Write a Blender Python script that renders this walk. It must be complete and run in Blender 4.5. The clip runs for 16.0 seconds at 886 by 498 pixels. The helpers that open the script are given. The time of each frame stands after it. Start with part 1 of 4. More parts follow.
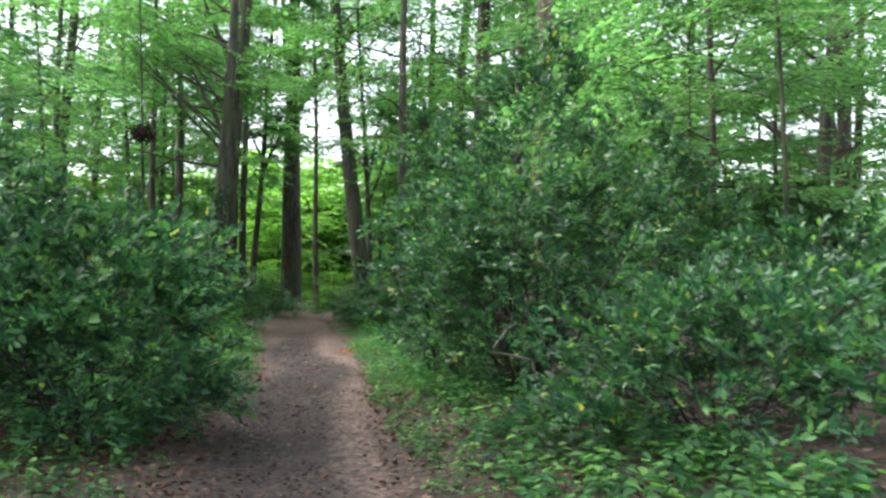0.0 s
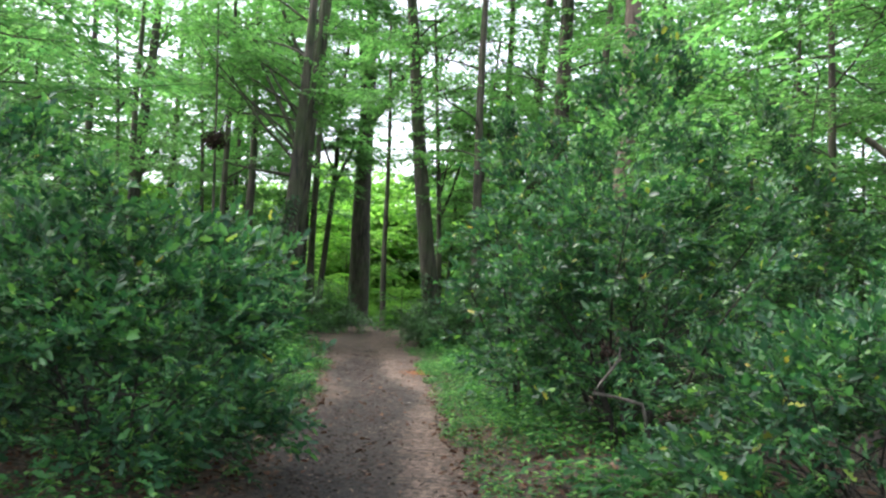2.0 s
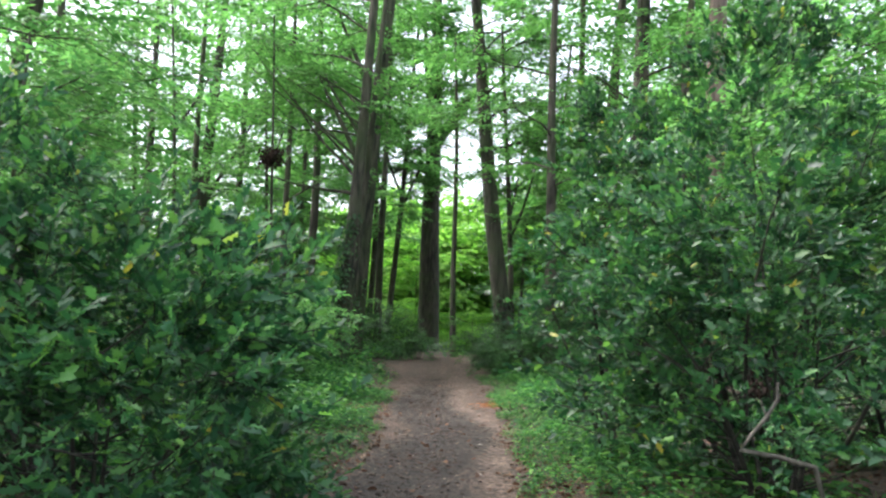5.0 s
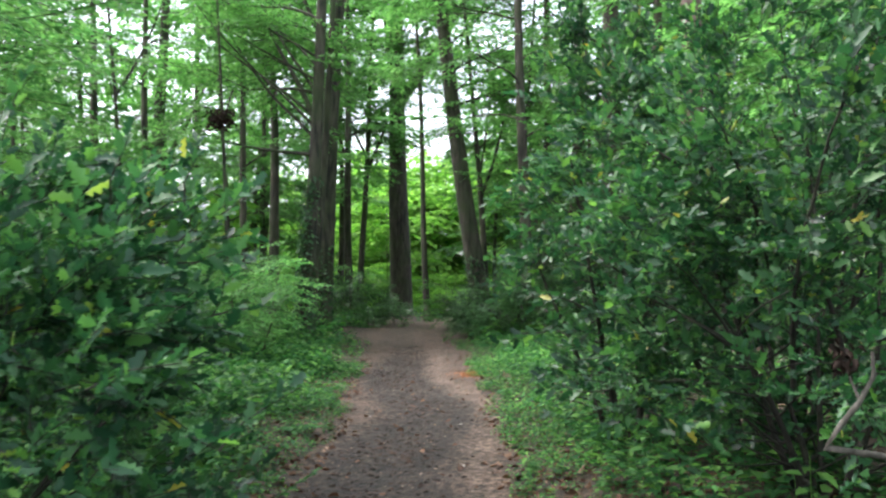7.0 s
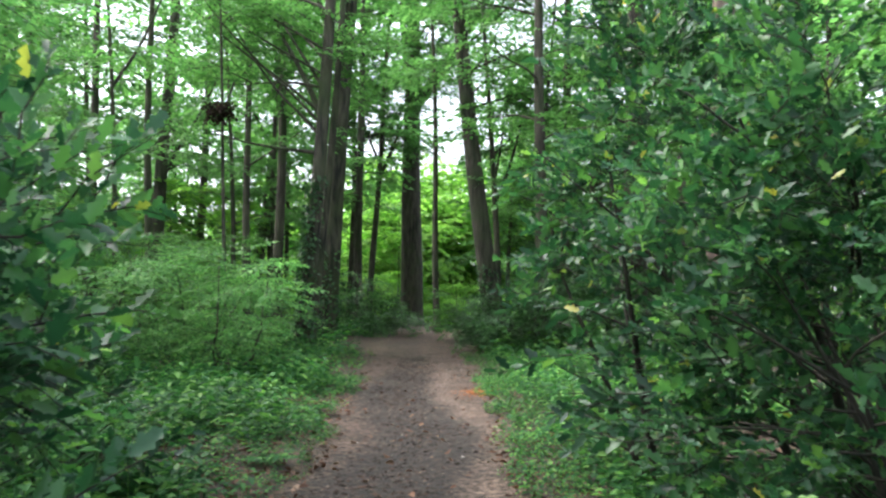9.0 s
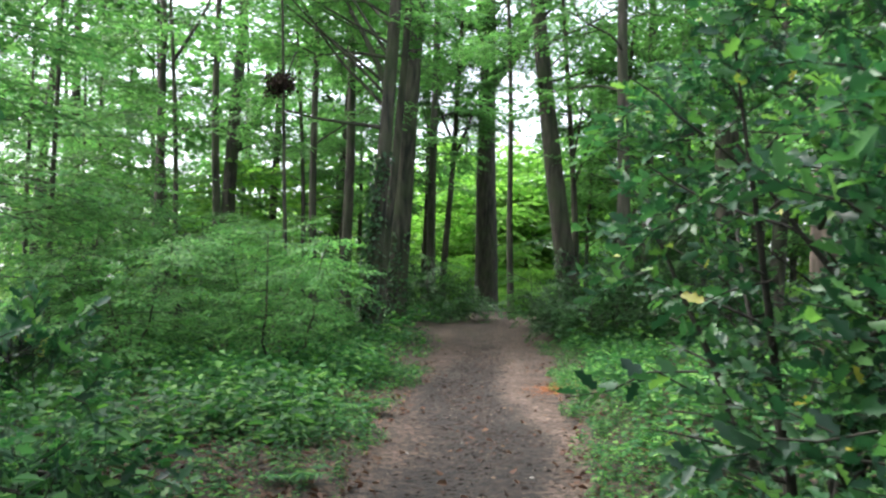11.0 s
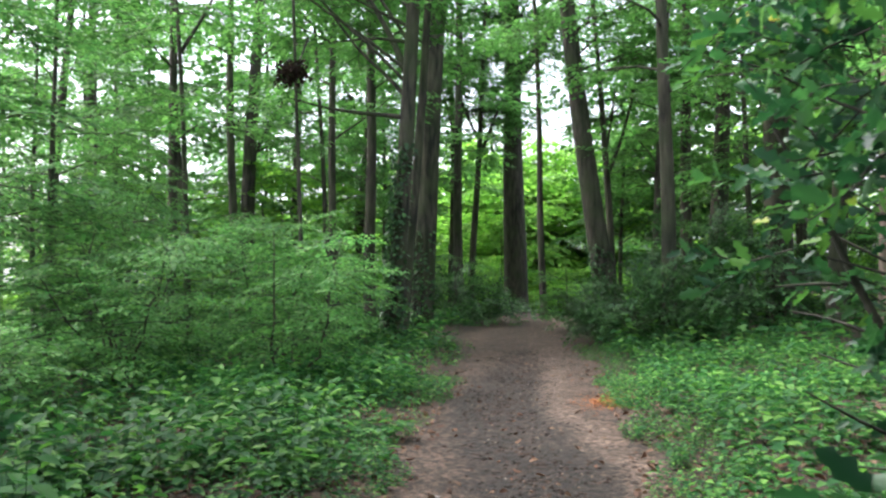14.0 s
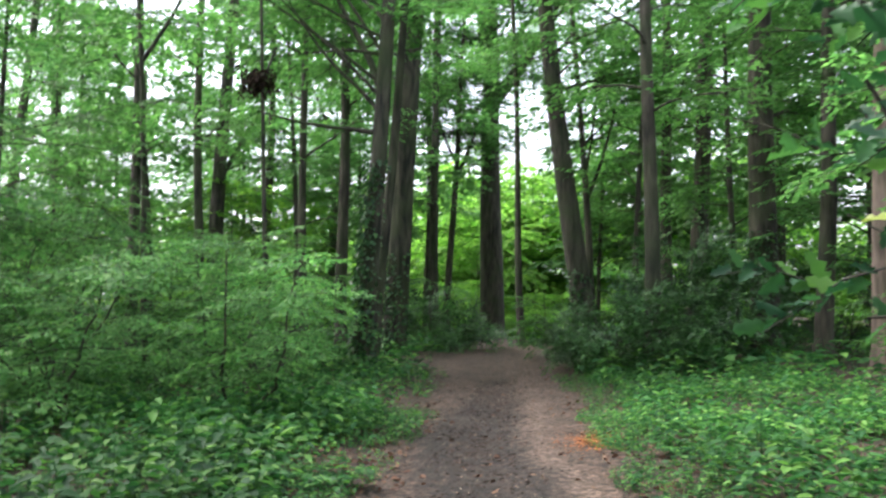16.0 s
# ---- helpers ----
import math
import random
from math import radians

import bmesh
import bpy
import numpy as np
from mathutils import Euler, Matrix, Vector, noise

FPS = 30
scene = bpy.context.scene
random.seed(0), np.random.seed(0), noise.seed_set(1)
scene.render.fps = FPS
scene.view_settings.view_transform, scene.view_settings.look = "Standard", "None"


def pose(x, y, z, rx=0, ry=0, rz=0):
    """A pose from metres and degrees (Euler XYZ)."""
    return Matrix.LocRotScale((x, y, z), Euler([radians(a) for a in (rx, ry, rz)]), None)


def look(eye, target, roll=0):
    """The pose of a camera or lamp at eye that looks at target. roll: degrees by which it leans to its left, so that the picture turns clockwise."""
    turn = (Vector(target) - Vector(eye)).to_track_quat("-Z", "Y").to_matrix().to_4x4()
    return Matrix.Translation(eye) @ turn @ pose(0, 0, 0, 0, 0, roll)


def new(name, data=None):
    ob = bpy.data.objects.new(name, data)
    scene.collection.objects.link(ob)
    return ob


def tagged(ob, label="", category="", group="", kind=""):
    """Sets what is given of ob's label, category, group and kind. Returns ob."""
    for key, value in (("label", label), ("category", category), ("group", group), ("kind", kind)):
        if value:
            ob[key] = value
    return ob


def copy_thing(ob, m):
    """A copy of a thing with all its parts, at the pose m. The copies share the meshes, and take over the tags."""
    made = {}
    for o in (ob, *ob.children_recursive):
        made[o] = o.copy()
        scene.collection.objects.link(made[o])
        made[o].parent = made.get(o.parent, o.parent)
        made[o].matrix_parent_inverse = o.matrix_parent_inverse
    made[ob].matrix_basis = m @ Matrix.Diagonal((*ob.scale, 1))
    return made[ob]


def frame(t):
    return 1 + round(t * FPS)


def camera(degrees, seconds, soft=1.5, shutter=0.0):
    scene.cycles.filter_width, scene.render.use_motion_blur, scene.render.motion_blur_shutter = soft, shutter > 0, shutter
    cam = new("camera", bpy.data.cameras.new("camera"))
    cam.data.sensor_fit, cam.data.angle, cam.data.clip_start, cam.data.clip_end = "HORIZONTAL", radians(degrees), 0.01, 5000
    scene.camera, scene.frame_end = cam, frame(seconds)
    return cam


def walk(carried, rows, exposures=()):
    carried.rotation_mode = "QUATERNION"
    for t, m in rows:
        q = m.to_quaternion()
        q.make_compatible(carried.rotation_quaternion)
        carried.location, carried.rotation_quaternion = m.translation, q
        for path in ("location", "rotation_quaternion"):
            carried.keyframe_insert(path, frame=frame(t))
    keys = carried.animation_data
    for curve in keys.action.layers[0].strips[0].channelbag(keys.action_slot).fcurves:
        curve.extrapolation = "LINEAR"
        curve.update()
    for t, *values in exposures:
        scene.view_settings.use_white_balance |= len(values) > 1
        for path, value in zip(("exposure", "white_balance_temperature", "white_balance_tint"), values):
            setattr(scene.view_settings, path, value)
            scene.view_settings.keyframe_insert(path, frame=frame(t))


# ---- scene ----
# A woodland footpath between holly bushes under beech and oak trees, on an overcast summer day.

# ---- camera ----
cam = camera(57.0, 16.0, soft=2.4, shutter=0.5)
# seconds, x, y, z, tilt, roll, heading
PATH = [
    (0, -0.000, 0.000, 1.314, 2.92, 0.27, -0.00),
    (0.5, -0.058, 0.218, 1.330, 3.68, -1.41, 2.41),
    (1, -0.117, 0.465, 1.359, 5.84, -2.33, 4.63),
    (1.5, -0.180, 0.753, 1.362, 6.49, -2.57, 5.00),
    (2, -0.235, 1.064, 1.354, 4.16, -2.07, 4.53),
    (2.5, -0.257, 1.341, 1.347, 5.35, -0.69, 4.95),
    (3, -0.266, 1.611, 1.358, 6.45, 0.11, 8.02),
    (3.5, -0.291, 1.903, 1.366, 6.60, -0.28, 10.16),
    (4, -0.338, 2.209, 1.338, 6.33, -1.75, 9.38),
    (6.5, -0.498, 3.726, 1.353, 3.81, 0.35, 9.09),
    (7, -0.558, 4.066, 1.377, 3.14, 1.61, 7.79),
    (7.5, -0.569, 4.354, 1.387, 4.87, 1.70, 6.36),
    (8, -0.583, 4.657, 1.377, 3.55, 0.78, 7.54),
    (10.5, -0.739, 6.470, 1.350, 4.60, 0.82, 11.10),
    (11, -0.771, 6.751, 1.358, 2.80, -0.33, 14.06),
    (11.5, -0.824, 6.975, 1.345, 2.90, -0.46, 14.63),
    (12, -0.887, 7.211, 1.349, 2.73, -0.56, 12.83),
    (12.5, -0.950, 7.416, 1.350, 3.47, 0.10, 11.50),
    (13, -1.007, 7.654, 1.326, 3.19, 0.17, 12.26),
    (13.5, -1.069, 7.915, 1.326, 3.09, 1.26, 14.77),
    (14, -1.176, 8.167, 1.323, 3.01, 0.93, 16.00),
    (14.5, -1.288, 8.423, 1.318, 2.39, -0.68, 14.88),
    (15, -1.346, 8.608, 1.345, 4.85, 1.21, 14.13),
    (15.5, -1.359, 8.802, 1.332, 6.42, 2.40, 12.93),
    (16, -1.369, 9.077, 1.334, 4.71, 0.39, 14.31),
]
walk(cam, [(t, pose(x, y, z, 90 + tilt, roll, heading)) for t, x, y, z, tilt, roll, heading in PATH],
     exposures=[(0, 2.96, 6320, 12), (4, 3.0, 6300, 11), (12, 2.98, 6250, 11), (16, 2.9, 6300, 13)])

# ---- light: an overcast sky and a soft high sun ----
SUN_UP, SUN_ROUND = 52, 276
world = bpy.data.worlds.new("overcast_sky")
scene.world = world
world.use_nodes = True
wn = world.node_tree.nodes
sky = wn.new("ShaderNodeTexSky")
sky.sky_type = "NISHITA"
sky.sun_disc = False
sky.sun_elevation, sky.sun_rotation = radians(SUN_UP), radians(SUN_ROUND)
sky.air_density, sky.dust_density, sky.ozone_density = 1.0, 6.0, 1.0
cloud_cover = wn.new("ShaderNodeMix")
cloud_cover.data_type = "RGBA"
cloud_cover.inputs["Factor"].default_value = 0.65
world.node_tree.links.new(sky.outputs[0], cloud_cover.inputs["A"])
cloud_cover.inputs["B"].default_value = (3.1, 3.15, 3.3, 1)
world.node_tree.links.new(cloud_cover.outputs["Result"], wn["Background"].inputs[0])
wn["Background"].inputs[1].default_value = 0.11
sun = new("sun", bpy.data.lights.new("sun", "SUN"))
sun.data.energy, sun.data.angle, sun.data.color = 1.5, radians(50), (1.0, 0.97, 0.92)
sun_way = Vector((math.sin(radians(SUN_ROUND)) * math.cos(radians(SUN_UP)),
                  math.cos(radians(SUN_ROUND)) * math.cos(radians(SUN_UP)), math.sin(radians(SUN_UP))))
sun.matrix_world = look(sun_way * 60, (0, 0, 0))


# ---- materials ----
def fresh(name):
    m = bpy.data.materials.new(name)
    m.use_nodes = True
    return m, m.node_tree.nodes, m.node_tree.links


def ramp(nodes, stops):
    r = nodes.new("ShaderNodeValToRGB")
    while len(r.color_ramp.elements) < len(stops):
        r.color_ramp.elements.new(0.5)
    for e, (p, c) in zip(r.color_ramp.elements, stops):
        e.position, e.color = p, (*c, 1)
    return r


def leaf_material(name, stops, glow, rough, through_part=0.4, gloss=0.4):
    """Leaves: each island takes its own tint; part of the light comes through the blade."""
    m, n, l = fresh(name)
    geo = n.new("ShaderNodeNewGeometry")
    r = ramp(n, stops)
    l.new(geo.outputs["Random Per Island"], r.inputs[0])
    coord = n.new("ShaderNodeTexCoord")
    patch = n.new("ShaderNodeTexNoise")
    patch.inputs["Scale"].default_value = 0.35
    l.new(coord.outputs["Object"], patch.inputs["Vector"])
    hsv = n.new("ShaderNodeHueSaturation")
    value = n.new("ShaderNodeMapRange")
    value.inputs["From Min"].default_value, value.inputs["From Max"].default_value = 0.4, 0.6
    value.inputs["To Min"].default_value, value.inputs["To Max"].default_value = 0.75, 1.25
    l.new(patch.outputs[0], value.inputs[0])
    l.new(value.outputs[0], hsv.inputs["Value"])
    l.new(r.outputs[0], hsv.inputs["Color"])
    p = n["Principled BSDF"]
    p.inputs["Roughness"].default_value = rough
    p.inputs["Specular IOR Level"].default_value = gloss
    l.new(hsv.outputs[0], p.inputs["Base Color"])
    tr = n.new("ShaderNodeBsdfTranslucent")
    bright = n.new("ShaderNodeMix")
    bright.data_type, bright.blend_type = "RGBA", "MULTIPLY"
    bright.inputs["Factor"].default_value = 1.0
    l.new(hsv.outputs[0], bright.inputs["A"])
    bright.inputs["B"].default_value = (*glow, 1)
    l.new(bright.outputs["Result"], tr.inputs["Color"])
    mix = n.new("ShaderNodeMixShader")
    mix.inputs[0].default_value = through_part
    l.new(p.outputs[0], mix.inputs[1])
    l.new(tr.outputs[0], mix.inputs[2])
    l.new(mix.outputs[0], n["Material Output"].inputs["Surface"])
    return m


def bark_material(name, dark, light, moss=0.0, stretch=0.18, scale=9.0, depth=0.5):
    m, n, l = fresh(name)
    coord = n.new("ShaderNodeTexCoord")
    size = n.new("ShaderNodeMapping")
    size.inputs["Scale"].default_value = (1, 1, stretch)
    l.new(coord.outputs["Object"], size.inputs["Vector"])
    grain = n.new("ShaderNodeTexNoise")
    grain.inputs["Scale"].default_value, grain.inputs["Detail"].default_value = scale, 8
    l.new(size.outputs[0], grain.inputs["Vector"])
    big = n.new("ShaderNodeTexNoise")
    big.inputs["Scale"].default_value = 1.3
    l.new(coord.outputs["Object"], big.inputs["Vector"])
    r = ramp(n, [(0.41, dark), (0.6, light)])
    broad = n.new("ShaderNodeTexNoise")
    broad.inputs["Scale"].default_value, broad.inputs["Detail"].default_value = scale * 0.35, 5
    l.new(size.outputs[0], broad.inputs["Vector"])
    both = n.new("ShaderNodeMix")
    both.inputs["Factor"].default_value = 0.45
    l.new(grain.outputs[0], both.inputs["A"])
    l.new(broad.outputs[0], both.inputs["B"])
    l.new(both.outputs["Result"], r.inputs[0])
    green = n.new("ShaderNodeMix")
    green.data_type = "RGBA"
    spread = n.new("ShaderNodeMapRange")
    spread.inputs["From Min"].default_value, spread.inputs["From Max"].default_value = 0.4, 0.7
    spread.inputs["To Max"].default_value = moss
    l.new(big.outputs[0], spread.inputs[0])
    l.new(spread.outputs[0], green.inputs["Factor"])
    l.new(r.outputs[0], green.inputs["A"])
    green.inputs["B"].default_value = (0.03, 0.045, 0.014, 1)
    p = n["Principled BSDF"]
    l.new(green.outputs["Result"], p.inputs["Base Color"])
    p.inputs["Roughness"].default_value = 0.9
    b = n.new("ShaderNodeBump")
    b.inputs["Strength"].default_value, b.inputs["Distance"].default_value = depth, 0.03
    l.new(grain.outputs[0], b.inputs["Height"])
    l.new(b.outputs[0], p.inputs["Normal"])
    return m


BEECH = leaf_material("beech_leaf", [(0, (0.042, 0.115, 0.03)), (0.5, (0.07, 0.17, 0.045)), (1, (0.12, 0.245, 0.065))], (1.55, 1.75, 1.45), 0.5, 0.5, 0.32)
YOUNG = leaf_material("young_beech_leaf", [(0, (0.046, 0.135, 0.04)), (0.6, (0.08, 0.195, 0.055)), (1, (0.145, 0.28, 0.08))], (1.5, 1.7, 1.4), 0.55, 0.45, 0.2)
# lit copy of the young beech leaf: sunlight painted as lighter yellow-green
LIT_YOUNG = leaf_material("lit_young_leaf", [(0, (0.07, 0.17, 0.03)), (0.5, (0.12, 0.26, 0.045)), (1, (0.2, 0.36, 0.07))], (1.5, 1.7, 1.2), 0.6, 0.5, 0.2)
HOLLY = leaf_material("holly_leaf", [(0, (0.01, 0.044, 0.022)), (0.4, (0.024, 0.086, 0.036)), (0.75, (0.05, 0.142, 0.048)), (0.95, (0.08, 0.2, 0.05)),
                                     (0.99, (0.16, 0.33, 0.07)), (0.9993, (0.4, 0.33, 0.05))], (1.6, 1.8, 1.2), 0.42, 0.32, 0.4)
PLANT = leaf_material("ground_plant_leaf", [(0, (0.013, 0.05, 0.017)), (0.4, (0.028, 0.095, 0.032)), (0.7, (0.055, 0.15, 0.042)), (1, (0.13, 0.26, 0.062))], (1.4, 1.7, 1.1), 0.55, 0.35, 0.15)
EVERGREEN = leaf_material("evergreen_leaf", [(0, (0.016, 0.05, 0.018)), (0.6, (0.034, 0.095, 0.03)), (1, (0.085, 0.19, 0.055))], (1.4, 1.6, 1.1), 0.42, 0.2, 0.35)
# the paleness is sunlight put into the leaf colour
SUNLIT_LEAF = leaf_material("sunlit_leaf", [(0, (0.3, 0.42, 0.2)), (1, (0.55, 0.62, 0.4))], (1.4, 1.5, 1.1), 0.35, 0.4)
DRY = leaf_material("dry_leaf", [(0, (0.035, 0.018, 0.012)), (0.5, (0.09, 0.045, 0.028)), (0.9, (0.13, 0.075, 0.048)), (1, (0.2, 0.14, 0.1))], (1.2, 1.0, 0.8), 0.7, 0.12, 0.2)
DEAD_BROWN = leaf_material("withered_leaf", [(0, (0.01, 0.007, 0.006)), (1, (0.05, 0.034, 0.026))], (1.1, 0.9, 0.8), 0.8, 0.1, 0.1)
BARK = bark_material("grey_brown_bark", (0.008, 0.0068, 0.0053), (0.072, 0.061, 0.046), 0.75)
BARK_MOSSY = bark_material("mossy_bark", (0.007, 0.007, 0.005), (0.076, 0.069, 0.047), 0.95)
BARK_PINK = bark_material("pinkish_bark", (0.055, 0.038, 0.031), (0.175, 0.13, 0.108), 0.3, 0.25, 7.0)
TWIG = bark_material("dark_twig", (0.006, 0.005, 0.004), (0.028, 0.024, 0.017), 0.3, 1.0, 20)
DEAD_WOOD = bark_material("bleached_dead_wood", (0.035, 0.03, 0.025), (0.14, 0.122, 0.106), 0.3, 0.5, 25)


def ground_material():
    m, n, l = fresh("woodland_soil")
    coord = n.new("ShaderNodeTexCoord")

    def cloud(scale, detail=6, rough=0.6):
        c = n.new("ShaderNodeTexNoise")
        c.inputs["Scale"].default_value, c.inputs["Detail"].default_value, c.inputs["Roughness"].default_value = scale, detail, rough
        l.new(coord.outputs["Object"], c.inputs["Vector"])
        return c.outputs[0]

    def mixed(factor, a, b):
        x = n.new("ShaderNodeMix")
        x.data_type = "RGBA"
        l.new(factor, x.inputs["Factor"])
        for key, value in (("A", a), ("B", b)):
            if isinstance(value, tuple):
                x.inputs[key].default_value = (*value, 1)
            else:
                l.new(value, x.inputs[key])
        return x.outputs["Result"]

    def worn(name, soft, edge=0.15):
        """The mask of that name with its edge broken up."""
        a = n.new("ShaderNodeAttribute")
        a.attribute_name = name
        add = n.new("ShaderNodeMath")
        add.operation = "MULTIPLY_ADD"
        l.new(ragged, add.inputs[0])
        add.inputs[1].default_value = soft
        l.new(a.outputs["Fac"], add.inputs[2])
        rng_ = n.new("ShaderNodeMapRange")
        rng_.inputs["From Min"].default_value = 0.5 - edge + soft / 2
        rng_.inputs["From Max"].default_value = 0.5 + edge + soft / 2
        l.new(add.outputs[0], rng_.inputs[0])
        return rng_.outputs[0]

    ragged = cloud(5.0, 10, 0.8)
    speck = cloud(13, 10, 0.78)
    blotch = cloud(1.7, 5)
    litter = ramp(n, [(0.44, (0.013, 0.009, 0.0065)), (0.51, (0.04, 0.025, 0.016)), (0.58, (0.1, 0.061, 0.037))])
    l.new(speck, litter.inputs[0])
    soil = ramp(n, [(0.43, (0.012, 0.0074, 0.0052)), (0.5, (0.047, 0.029, 0.0203)), (0.57, (0.13, 0.081, 0.058))])
    l.new(speck, soil.inputs[0])
    pale = ramp(n, [(0.43, (0.028, 0.0182, 0.0134)), (0.5, (0.1, 0.067, 0.05)), (0.57, (0.2, 0.138, 0.105))])
    l.new(speck, pale.inputs[0])
    mud = ramp(n, [(0.44, (0.005, 0.0032, 0.0024)), (0.5, (0.0125, 0.0078, 0.0057)), (0.57, (0.042, 0.0265, 0.0195))])
    l.new(speck, mud.inputs[0])
    c = mixed(worn("pale", 2.0, 0.35), soil.outputs[0], pale.outputs[0])
    c = mixed(worn("mud", 1.9, 0.35), c, mud.outputs[0])
    c = mixed(worn("path", 3.5, 0.25), litter.outputs[0], c)
    hsv = n.new("ShaderNodeHueSaturation")
    vary = n.new("ShaderNodeMapRange")
    vary.inputs["From Min"].default_value, vary.inputs["From Max"].default_value = 0.4, 0.6
    vary.inputs["To Min"].default_value, vary.inputs["To Max"].default_value = 0.75, 1.25
    l.new(blotch, vary.inputs[0])
    l.new(vary.outputs[0], hsv.inputs["Value"])
    l.new(c, hsv.inputs["Color"])
    p = n["Principled BSDF"]
    l.new(hsv.outputs[0], p.inputs["Base Color"])
    p.inputs["Roughness"].default_value = 0.92
    b = n.new("ShaderNodeBump")
    b.inputs["Strength"].default_value, b.inputs["Distance"].default_value = 1.0, 0.06
    lump = cloud(14, 10, 0.72)
    l.new(lump, b.inputs["Height"])
    l.new(b.outputs[0], p.inputs["Normal"])
    return m


SOIL = ground_material()
SAWDUST = leaf_material("orange_chip", [(0, (0.2, 0.075, 0.035)), (1, (0.42, 0.165, 0.065))], (1, 1, 1), 0.8, 0.05, 0.1)
CLOD = leaf_material("dark_clod", [(0, (0.008, 0.0055, 0.0043)), (0.7, (0.022, 0.0148, 0.0118)), (1, (0.06, 0.04, 0.032))], (1, 1, 1), 0.9, 0.0, 0.1)
CHAFF = leaf_material("pale_chaff", [(0, (0.1, 0.07, 0.055)), (0.8, (0.17, 0.12, 0.095)), (1, (0.28, 0.23, 0.19))], (1, 1, 1), 0.85, 0.0, 0.1)
PEBBLE = bark_material("pale_pebble", (0.16, 0.14, 0.125), (0.4, 0.37, 0.34), 0.0, 1.0, 30, 0.2)


# ---- mesh tools ----
class Shape:
    """Gathers vertices and faces, then makes one mesh of them."""

    def __init__(self):
        self.v, self.f3, self.f4, self.n = [], [], [], 0

    def add(self, v, f):
        v, f = np.asarray(v, dtype=np.float64), np.asarray(f, dtype=np.int64)
        if len(v) == 0:
            return self
        (self.f3 if f.shape[1] == 3 else self.f4).append(f + self.n)
        self.v.append(v)
        self.n += len(v)
        return self

    def arrays(self):
        v = np.concatenate(self.v) if self.v else np.zeros((0, 3))
        f3 = np.concatenate(self.f3) if self.f3 else np.zeros((0, 3), dtype=np.int64)
        f4 = np.concatenate(self.f4) if self.f4 else np.zeros((0, 4), dtype=np.int64)
        return v, f3, f4

    def mesh(self, name, material, smooth=False):
        v, f3, f4 = self.arrays()
        me = bpy.data.meshes.new(name)
        me.vertices.add(len(v))
        me.vertices.foreach_set("co", v.astype(np.float32).ravel())
        loops = np.concatenate([f3.ravel(), f4.ravel()]).astype(np.int32)
        me.loops.add(len(loops))
        me.loops.foreach_set("vertex_index", loops)
        me.polygons.add(len(f3) + len(f4))
        starts = np.concatenate([np.arange(len(f3)) * 3, len(f3) * 3 + np.arange(len(f4)) * 4]).astype(np.int32)
        me.polygons.foreach_set("loop_start", starts)
        me.update(calc_edges=True)
        me.validate()
        if smooth:
            me.polygons.foreach_set("use_smooth", np.ones(len(me.polygons), dtype=bool))
        me.materials.append(material)
        return me


def part(name, shape, material, parent, label="", smooth=False):
    ob = new(name, shape.mesh(name, material, smooth))
    ob.parent = parent
    if label:
        tagged(ob, label)
    return ob


def tube(shape, points, radii, sides=6):
    """A bent, tapering round stem through the points."""
    p, r = np.asarray(points, dtype=float), np.asarray(radii, dtype=float)
    k = len(p)
    way = np.gradient(p, axis=0)
    way /= np.linalg.norm(way, axis=1)[:, None] + 1e-9
    ref = np.where(np.abs(way[:, 2:3]) > 0.9, np.array([[1.0, 0, 0]]), np.array([[0, 0, 1.0]]))
    if np.abs(way[:, 2]).max() > 0.9:
        ref = np.tile(np.array([[1.0, 0.02, 0]]), (k, 1))
    a = np.cross(way, ref)
    a /= np.linalg.norm(a, axis=1)[:, None] + 1e-9
    b = np.cross(way, a)
    ang = np.arange(sides) * 2 * np.pi / sides
    ring = p[:, None] + r[:, None, None] * (np.cos(ang)[None, :, None] * a[:, None] + np.sin(ang)[None, :, None] * b[:, None])
    i = np.arange(k - 1)[:, None] * sides + np.arange(sides)[None]
    j = np.arange(k - 1)[:, None] * sides + (np.arange(sides)[None] + 1) % sides
    shape.add(ring.reshape(-1, 3), np.stack([i, j, j + sides, i + sides], -1).reshape(-1, 4))
    return shape


RNG = np.random.default_rng(7)


def wander(start, heading, climb, length, steps, rng, bend=0.25, rise=0.0):
    """Points of a branch that sets out at that heading and climb (radians) and wanders."""
    p, out = np.array(start, dtype=float), []
    for s in range(steps + 1):
        out.append(p.copy())
        way = np.array([math.cos(heading) * math.cos(climb), math.sin(heading) * math.cos(climb), math.sin(climb)])
        p = p + way * length / steps
        heading += rng.normal(0, bend)
        climb = min(1.5, climb + rng.normal(0, bend * 0.5) + rise)
    return np.array(out)


def turns(heading, climb, roll):
    """Rotation matrices that lay the x axis along heading and climb, rolled about it."""
    h, c, r = np.broadcast_arrays(np.asarray(heading, dtype=float), climb, roll)
    x = np.stack([np.cos(h) * np.cos(c), np.sin(h) * np.cos(c), np.sin(c)], -1)
    side = np.stack([-np.sin(h), np.cos(h), np.zeros_like(h)], -1)
    up = np.cross(x, side)
    y = side * np.cos(r)[..., None] + up * np.sin(r)[..., None]
    z = np.cross(x, y)
    return np.stack([x, y, z], -1)


